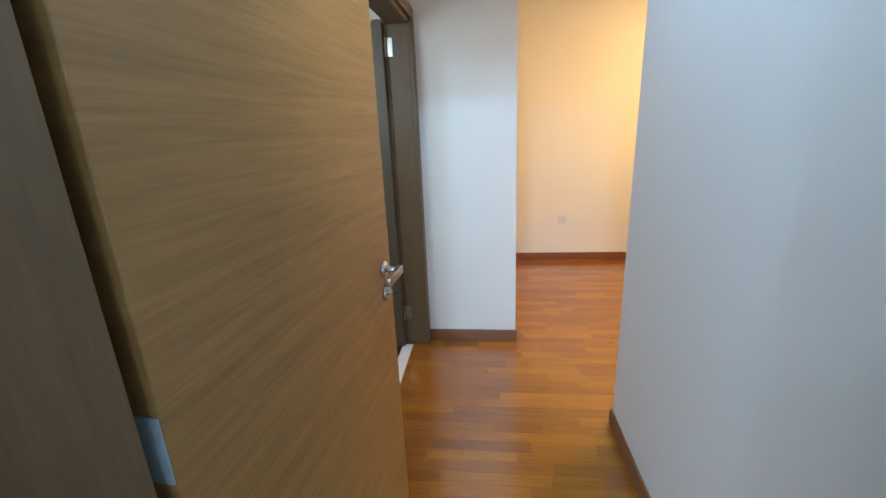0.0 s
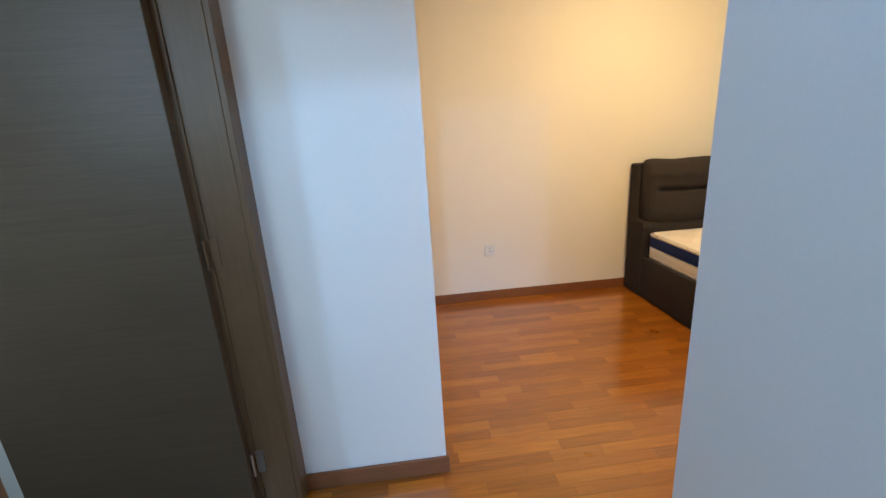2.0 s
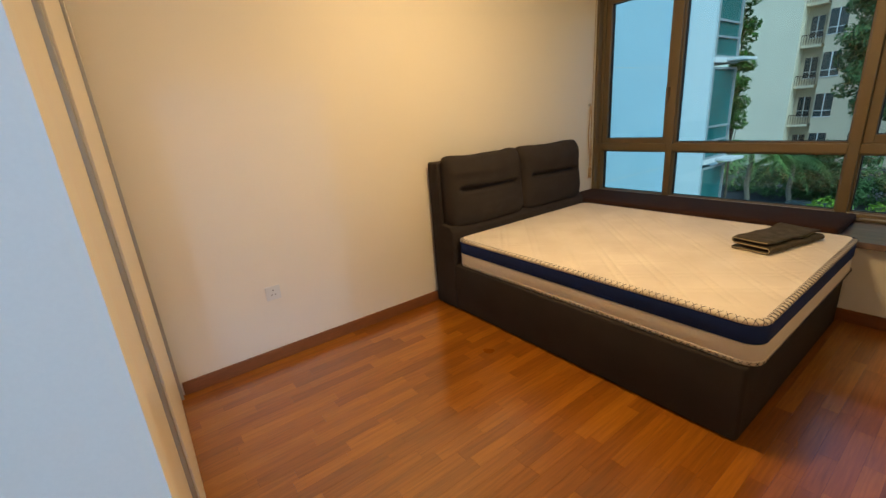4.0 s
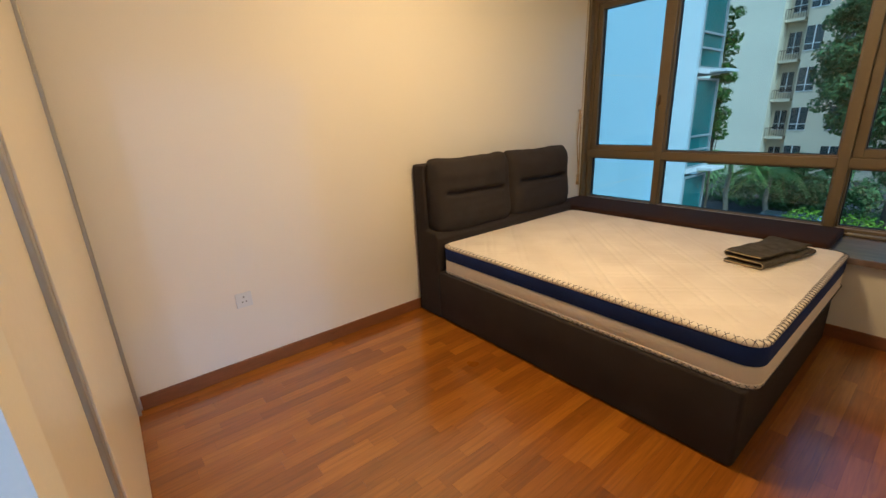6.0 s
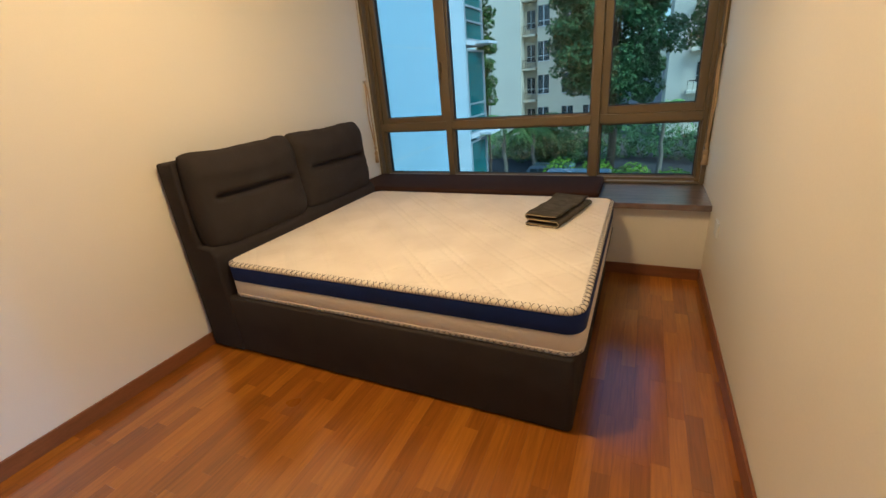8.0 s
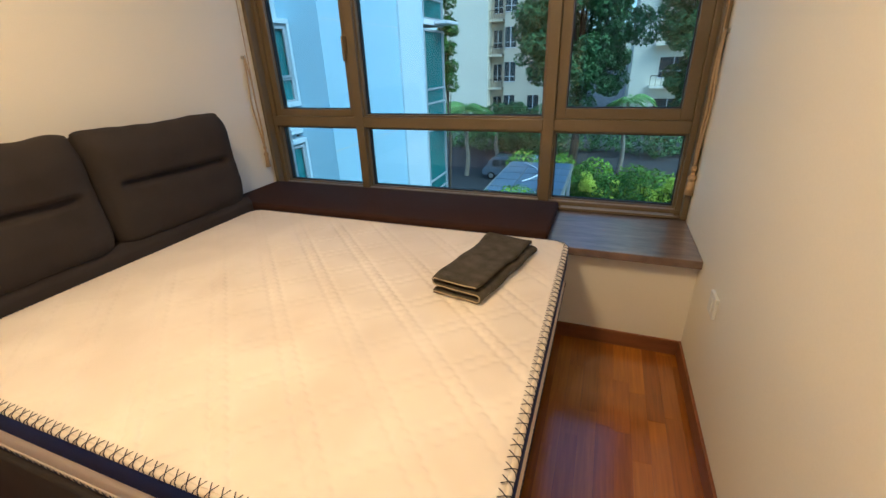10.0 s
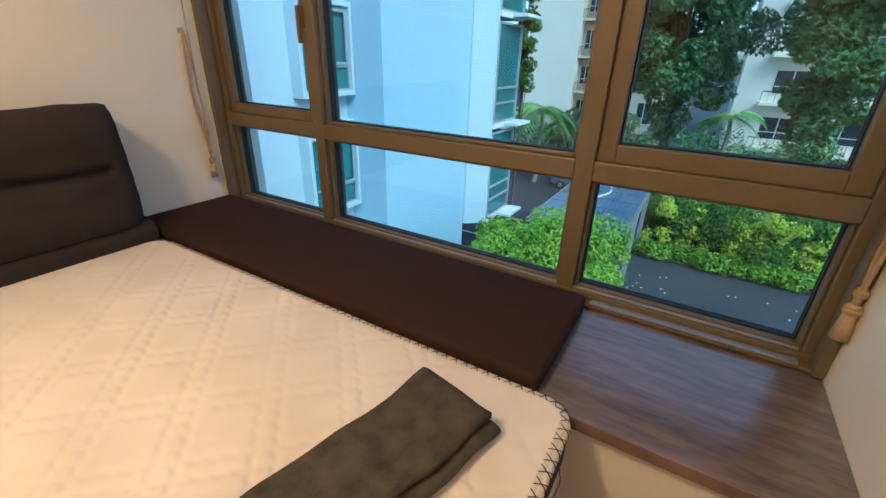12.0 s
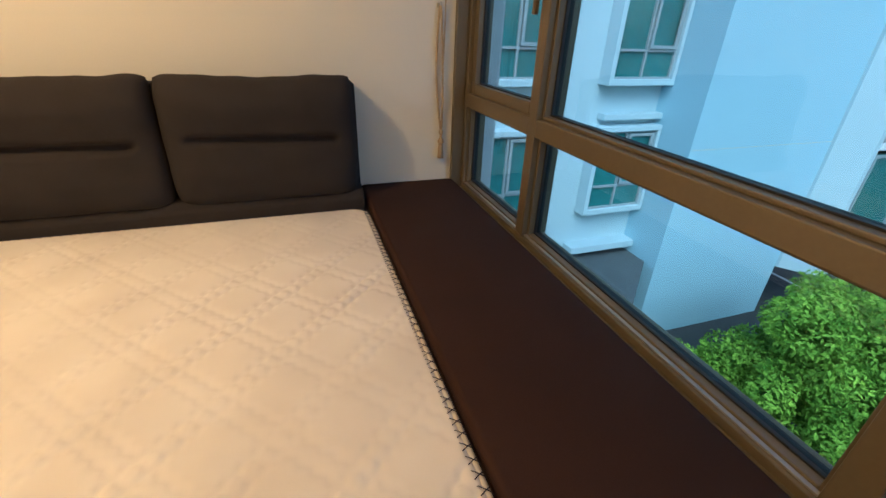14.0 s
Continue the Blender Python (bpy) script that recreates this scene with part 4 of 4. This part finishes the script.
# the glazed corner bay, storey by storey, with thin sun shades
BF = WY - 0.49
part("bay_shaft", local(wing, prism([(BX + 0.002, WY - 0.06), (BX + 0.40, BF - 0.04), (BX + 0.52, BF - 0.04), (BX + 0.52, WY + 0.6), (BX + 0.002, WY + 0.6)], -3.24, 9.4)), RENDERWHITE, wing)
G0, G1 = BX + 0.53, 13.30
for k, z in enumerate((-3.25, -0.47, 2.31, 5.09)):
    b = part("bay_window", local(wing, box((G0, BF, z + 0.12), (G1, WY + 0.6, z + 2.66))), TEAL, wing, "teal tinted bay glazing")
    fr = [((x, BF - 0.055, z + 0.12), (x + 0.06, BF - 0.001, z + 2.66)) for x in (G0, G1 - 0.06)]
    for zz in (z + 0.12, z + 0.62, z + 1.02, z + 2.60):
        fr.append(((G0 + 0.06, BF - 0.050, zz), (G1 - 0.06, BF - 0.001, zz + 0.05)))
    part("frame", local(wing, boxes(fr)), GREYFRAME, b)
    part("sun_shade", local(wing, boxes([((G0 - 0.01, BF - 0.07, z - 0.02), (G1, WY + 0.6, z + 0.117)), ((G1 - 0.85, BF - 0.50, z + 0.02), (G1 + 0.12, BF - 0.071, z + 0.10))], 0.008)), WHITEMETAL, wing, "thin white projecting shade")

# far blocks of flats
def far_block(x, y0, y1, z1, deep, material, label, bays, storey=2.95, win=(1.3, 1.25), balcony=False, z_off=0.0):
    b = thing("apartment_building", label, "building", (x, (y0 + y1) / 2, GZ))
    part("wall", local(b, box((x, y0, GZ), (x + deep, y1, z1))), material, b)
    part("roof", local(b, box((x - 0.2, y0 - 0.2, z1), (x + deep, y1 + 0.2, z1 + 0.3))), WHITEMETAL, b)
    n = int((min(z1, 14) - GZ) / storey)
    for k in range(n):
        z = GZ + 0.9 + k * storey + z_off
        for yc in bays:
            w = part("window", local(b, box((x - 0.03, yc - win[0] / 2, z), (x - 0.001, yc + win[0] / 2, z + win[1]))), DARKGLASS, b)
            part("frame", local(b, boxes([((x - 0.06, yc - win[0] / 2 - 0.05, z - 0.05), (x - 0.031, yc + win[0] / 2 + 0.05, z)), ((x - 0.06, yc - 0.03, z), (x - 0.031, yc + 0.03, z + win[1])), ((x - 0.06, yc - win[0] / 2, z + 0.42), (x - 0.031, yc + win[0] / 2, z + 0.47))])), WHITEMETAL, w)
            if balcony:
                bal = part("balcony", local(b, box((x - 1.0, yc - win[0] * 0.8, z - 0.75), (x - 0.002, yc + win[0] * 0.8, z - 0.55))), material, b)
                rails = [((x - 1.0, yc - win[0] * 0.8, z + 0.12), (x - 0.95, yc + win[0] * 0.8, z + 0.18))]
                for q in range(9):
                    yy = yc - win[0] * 0.8 + q * win[0] * 0.2 - 0.02
                    rails.append(((x - 0.99, yy, z - 0.55), (x - 0.96, yy + 0.03, z + 0.12)))
                part("railing", local(b, boxes(rails)), DARKGAP, bal, "dark metal balcony railing")
    return b


FX = 42.0
# low greenery along the far edge of the car park
far_block(FX, 9.0, 13.6, 24, 8, RENDERCREAM, "tall cream rendered block with a blank gable", [])
far_block(FX + 1.5, 7.5, 8.998, 24, 8, RENDERBEIGE, "beige block of flats with stacked balconies", [8.35], win=(0.8, 1.5), balcony=True)
far_block(FX + 0.4, 1.5, 7.498, 24, 8, RENDERBEIGE, "beige block of flats with stacked windows", [6.9, 4.6, 2.6], win=(1.05, 1.7), balcony=False)
far_block(FX - 4, -16.5, -3.6, 20, 8, RENDERCREAM, "pale cream block of flats behind the trees", [-6.5, -9.9, -13.3], win=(1.9, 1.4), balcony=True, z_off=0.3)

# trees and planting
tree(22.3, -0.8, "large dark green broadleaf tree", (22.0, -0.65, 3.4), (2.6, 2.9, 5.0), 170, 70000, 0.10, 3, LEAF_DARK, 0.24, 0.72)
tree(19.5, -5.6, "dark green broadleaf tree by the car park", (19.5, -5.55, 3.6), (1.8, 1.7, 4.9), 120, 52000, 0.09, 9, LEAF_DARK, 0.2, 0.60)
tree(27.0, 3.0, "dense dark green tree beyond the car park", (27.0, 3.0, -2.9), (1.6, 3.2, 1.5), 34, 9000, 0.11, 12, LEAF_DARK, 0.1, 0.6)
shrub = tree(8.9, 0.2, "bright lime green shrub tree under the window", (9.1, 0.0, -2.95), (2.0, 1.55, 1.35), 95, 62000, 0.044, 5, LEAF_LIME, 0.09, 0.46)
crown(shrub, "lower_crown", clumps((7.7, 1.0, -3.75), (1.4, 1.2, 0.7), 50, 15, 0.40), 26000, 0.044, 16, LEAF_LIME)
tree(15.2, 3.45, "slender climbing tree beside the white bay", (15.0, 3.35, 2.4), (0.4, 0.38, 2.4), 46, 4200, 0.07, 21, LEAF_MID, 0.05, 0.24)


def palm(x, y, top, label, seed, span=1.5, fronds=13):
    p = thing("palm_tree", label, "palm", (x, y, GZ))
    bm = bmesh.new()
    knots = [Vector((x + 0.08 * math.sin(k), y + 0.05 * math.cos(k * 2), GZ + (top - GZ) * k / 6)) for k in range(7)]
    for k, (a, b) in enumerate(zip(knots, knots[1:])):
        add_tube(bm, a, b, 0.13 - 0.008 * k, 0.12 - 0.008 * k, 10)
    part("trunk", local(p, bm), PALMBARK, p)
    rng = random.Random(seed)
    for i in range(fronds):
        az = 6.283 * i / fronds + rng.uniform(-0.2, 0.2)
        rise = rng.uniform(0.1, 0.9)
        bm = bmesh.new()
        tip = knots[-1]
        out = Vector((math.cos(az), math.sin(az), 0))
        side = Vector((-out.y, out.x, 0))
        prev = tip.copy()
        for k in range(1, 15):
            s = k / 14
            cur = tip + out * span * s + Vector((0, 0, span * (rise * s - 1.05 * s * s)))
            add_tube(bm, prev, cur, 0.012, 0.010, 4)
            for q in (-1, 1):
                ln = 0.50 * span * math.sin(3.0 * min(0.98, s * 0.9 + 0.12)) / 1.2
                a = cur + side * q * 0.005
                e = a + side * q * ln * 0.8 + out * ln * 0.5 + Vector((0, 0, -ln * 0.45))
                w = out * 0.055
                vs = [bm.verts.new(c) for c in (a - w, a + w, e)]
                bm.faces.new(vs)
            prev = cur
        part("frond", local(p, bm), LEAF_PALM, p)


palm(21.5, 4.65, -0.9, "young palm with light green drooping fronds", 4, 1.7, 30)
palm(23.0, 3.4, -1.6, "short palm with light green fronds", 14, 1.6, 15)
palm(24.0, -3.2, -0.8, "small palm beside the dark tree", 8, 1.5)


def hedge(label, spots, count, size, seed, material):
    me = leaf_cloud(spots, count, size, seed)
    me.materials.append(material)
    return tagged(new("hedge", me), label, "hedge", "", "stuff")


rng = random.Random(11)
big = [(15.95 + rng.uniform(-0.5, 0.6), -1.6 - 0.42 * k + rng.uniform(-0.2, 0.2), rng.uniform(-3.9, -3.0), 0.75, 0.7, 0.75) for k in range(22)]
hedge("dense dark green garden shrubs", big, 32000, 0.06, 31, LEAF_MID)
sprays = [(15.3 + rng.uniform(-0.25, 0.15), -1.5 - 0.085 * k + rng.uniform(-0.3, 0.3), rng.uniform(-4.0, -2.65), rng.uniform(0.14, 0.30), rng.uniform(0.16, 0.34), rng.uniform(0.14, 0.30)) for k in range(90)]
hedge("yellow-green leaf sprays on the garden shrubs", sprays, 15000, 0.045, 37, LEAF_YELLOW)
low = [(15.0 + rng.uniform(-0.1, 0.1), -1.4 - 0.3 * k, -4.2, 0.35, 0.35, 0.32) for k in range(34)]
hedge("low clipped green border hedge", low, 12000, 0.055, 33, LEAF_LIME)
back = [(19.0 + rng.uniform(-0.6, 0.6), 1.2 - 0.8 * k, rng.uniform(-4.2, -3.3), 0.8, 0.8, 0.8) for k in range(14)]
hedge("green shrubs beyond the car park", back, 9000, 0.09, 35, LEAF_LIME)
far = [(29.0 + rng.uniform(-1, 1), 11.0 - 1.1 * k, rng.uniform(-4.2, -2.6), 1.2, 1.1, 1.2) for k in range(22)]
hedge("dark shrubs along the far boundary", far, 14000, 0.11, 39, LEAF_DARK)
solid("planting_bed", box((14.8, -12.0, GZ), (18.5, -1.2, GZ + 0.12), 0.02), SOIL, "raised planting bed with a kerb", "planting bed", "structure")
solid("road_marking", boxes([((11.62, -9.0, GZ + 0.001), (11.74, -0.6, GZ + 0.005)), ((10.2, -2.6, GZ + 0.001), (11.6, -2.5, GZ + 0.005)), ((10.2, -5.0, GZ + 0.001), (11.6, -4.9, GZ + 0.005)), ((13.4, 2.6, GZ + 0.001), (13.5, 6.0, GZ + 0.005))]), LINEPAINT, "white painted road markings", "road marking", "structure")
rng = random.Random(5)
solid("leaf_litter", boxes([((x, y, GZ + 0.001), (x + 0.055, y + 0.04, GZ + 0.004)) for x, y in ((rng.uniform(9.5, 13.6), rng.uniform(-9, -1.2)) for _ in range(70))]), LINEPAINT, "pale fallen petals scattered on the asphalt", "leaf litter", "stuff")

# solar panelled walkway roof
canopy = thing("solar_canopy", "low walkway roof covered with blue solar panels", "canopy", (12.8, -0.2, GZ))
for i in range(6):
    for j in range(3):
        px, py = 10.3 + i * 0.88, -1.25 + j * 0.75
        z0 = -2.28
        pn = part("solar_panel", local(canopy, box((px, py, z0), (px + 0.84, py + 0.71, z0 + 0.035), 0.003)), SOLAR, canopy)
        grid = [((px, py + 0.71 * q / 4 - 0.004, z0 + 0.0352), (px + 0.84, py + 0.71 * q / 4 + 0.004, z0 + 0.0372)) for q in range(1, 4)]
        grid += [((px, py - 0.002, z0 + 0.0352), (px + 0.84, py + 0.014, z0 + 0.040)), ((px - 0.002, py, z0 + 0.0352), (px + 0.014, py + 0.71, z0 + 0.040))]
        part("cell_lines", local(canopy, boxes(grid)), ALU, pn)
part("deck", local(canopy, box((10.25, -1.3, -2.40), (15.6, 1.05, -2.282), 0.01)), ALU, canopy)
for px, py in ((10.5, -1.2), (10.5, 0.9), (13.0, -1.2), (13.0, 0.9), (15.3, -1.2), (15.3, 0.9)):
    part("post", local(canopy, box((px - 0.06, py - 0.06, GZ), (px + 0.06, py + 0.06, -2.401), 0.005)), GREYFRAME, canopy)

# a white hose left lying over the panels
hose = [Vector((15.3 - 2.6 * k / 14, 0.45 - 0.75 * math.sin(k / 14 * 2.6), -2.222)) for k in range(15)]
solid("hose", rope(hose, 0.022, 8), WHITEPLASTIC, "white hose lying across the solar panels", "hose", smooth=True)

# parked van
van = thing("van", "grey-blue van parked beyond the shrubs", "van", (21.0, 3.55, GZ))
van.scale = (0.62, 0.62, 0.62)


def van_body():
    prof = [(0.0, 0.35), (0.0, 0.85), (0.25, 1.0), (0.75, 1.75), (1.0, 1.92), (4.2, 1.95), (4.5, 1.80), (4.6, 0.9), (4.6, 0.35)]
    bm = bmesh.new()
    a = [bm.verts.new((21.0, 3.75 - x, GZ + z)) for x, z in prof]
    b = [bm.verts.new((22.7, 3.75 - x, GZ + z)) for x, z in prof]
    bm.faces.new(a)
    bm.faces.new(b[::-1])
    for k in range(len(prof)):
        q = (k + 1) % len(prof)
        bm.faces.new((a[q], a[k], b[k], b[q]))
    bmesh.ops.bevel(bm, geom=bm.edges[:], offset=0.05, segments=2, affect="EDGES")
    bmesh.ops.recalc_face_normals(bm, faces=bm.faces[:])
    return bm


part("body", local(van, van_body()), VANPAINT, van)
for y0, y1 in ((2.20, 2.85), (1.25, 2.12), (0.30, 1.18), (-0.55, 0.22)):
    part("side_window", local(van, box((20.985, y0, GZ + 1.12), (20.998, y1, GZ + 1.70), 0.004)), DARKGLASS, van)
for y in (2.95, 0.10):
    wheel = part("wheel", local(van, tube((20.96, y, GZ + 0.33), (21.16, y, GZ + 0.33), 0.33, 0.33, 24)), TYRE, van)
    part("rim", local(van, tube((20.945, y, GZ + 0.33), (20.965, y, GZ + 0.33), 0.19, 0.2, 16)), ALU, wheel)

# ---- parquet floor: strips laid along the room, joints left open ----
floor = thing("floor", "orange-brown varnished parquet strip floor", "floor", (0, 0, 0), kind="structure")
part("subfloor", boxes([((-2.54, DOOR_Y - 0.12, -0.05), (EAST, 0, -0.003))]), SUBFLOOR, floor)
unit = mesh_of("plank", box((0, 0.0003, -0.002), (1, 0.0642, 0.0)), PLANK)
rest = bmesh.new()
rng = random.Random(2)
made = 0
rows = int((0 - (DOOR_Y - 0.12)) / 0.0645) + 1
for r in range(rows):
    y = -0.0645 * (r + 1)
    x_lo = WEST - 0.05 if y > COL_Y + 0.02 else -2.54
    x_hi = EAST if y + 0.0645 > SOUTH else CORR_E
    x = x_lo - rng.uniform(0, 0.3)
    while x < x_hi:
        ln = rng.choice((0.24, 0.30, 0.36, 0.42, 0.48, 0.56))
        a, b = max(x, x_lo), min(x + ln, x_hi)
        x += ln
        if b - a < 0.01:
            continue
        hidden = (a > 0.06 and y > -2.0) or y < -3.3 or (a > 0.9)
        if hidden or made >= 300:
            add_box(rest, (a, y + 0.0003, -0.002), (b - 0.0005, y + 0.0642, 0.0))
        else:
            ob = new("plank", unit)
            ob.location = (a, y, 0)
            ob.scale = (b - a - 0.0005, 1, 1)
            ob.parent = floor
            made += 1
tagged(part("parquet_rest", rest, PLANKS, floor), kind="stuff")
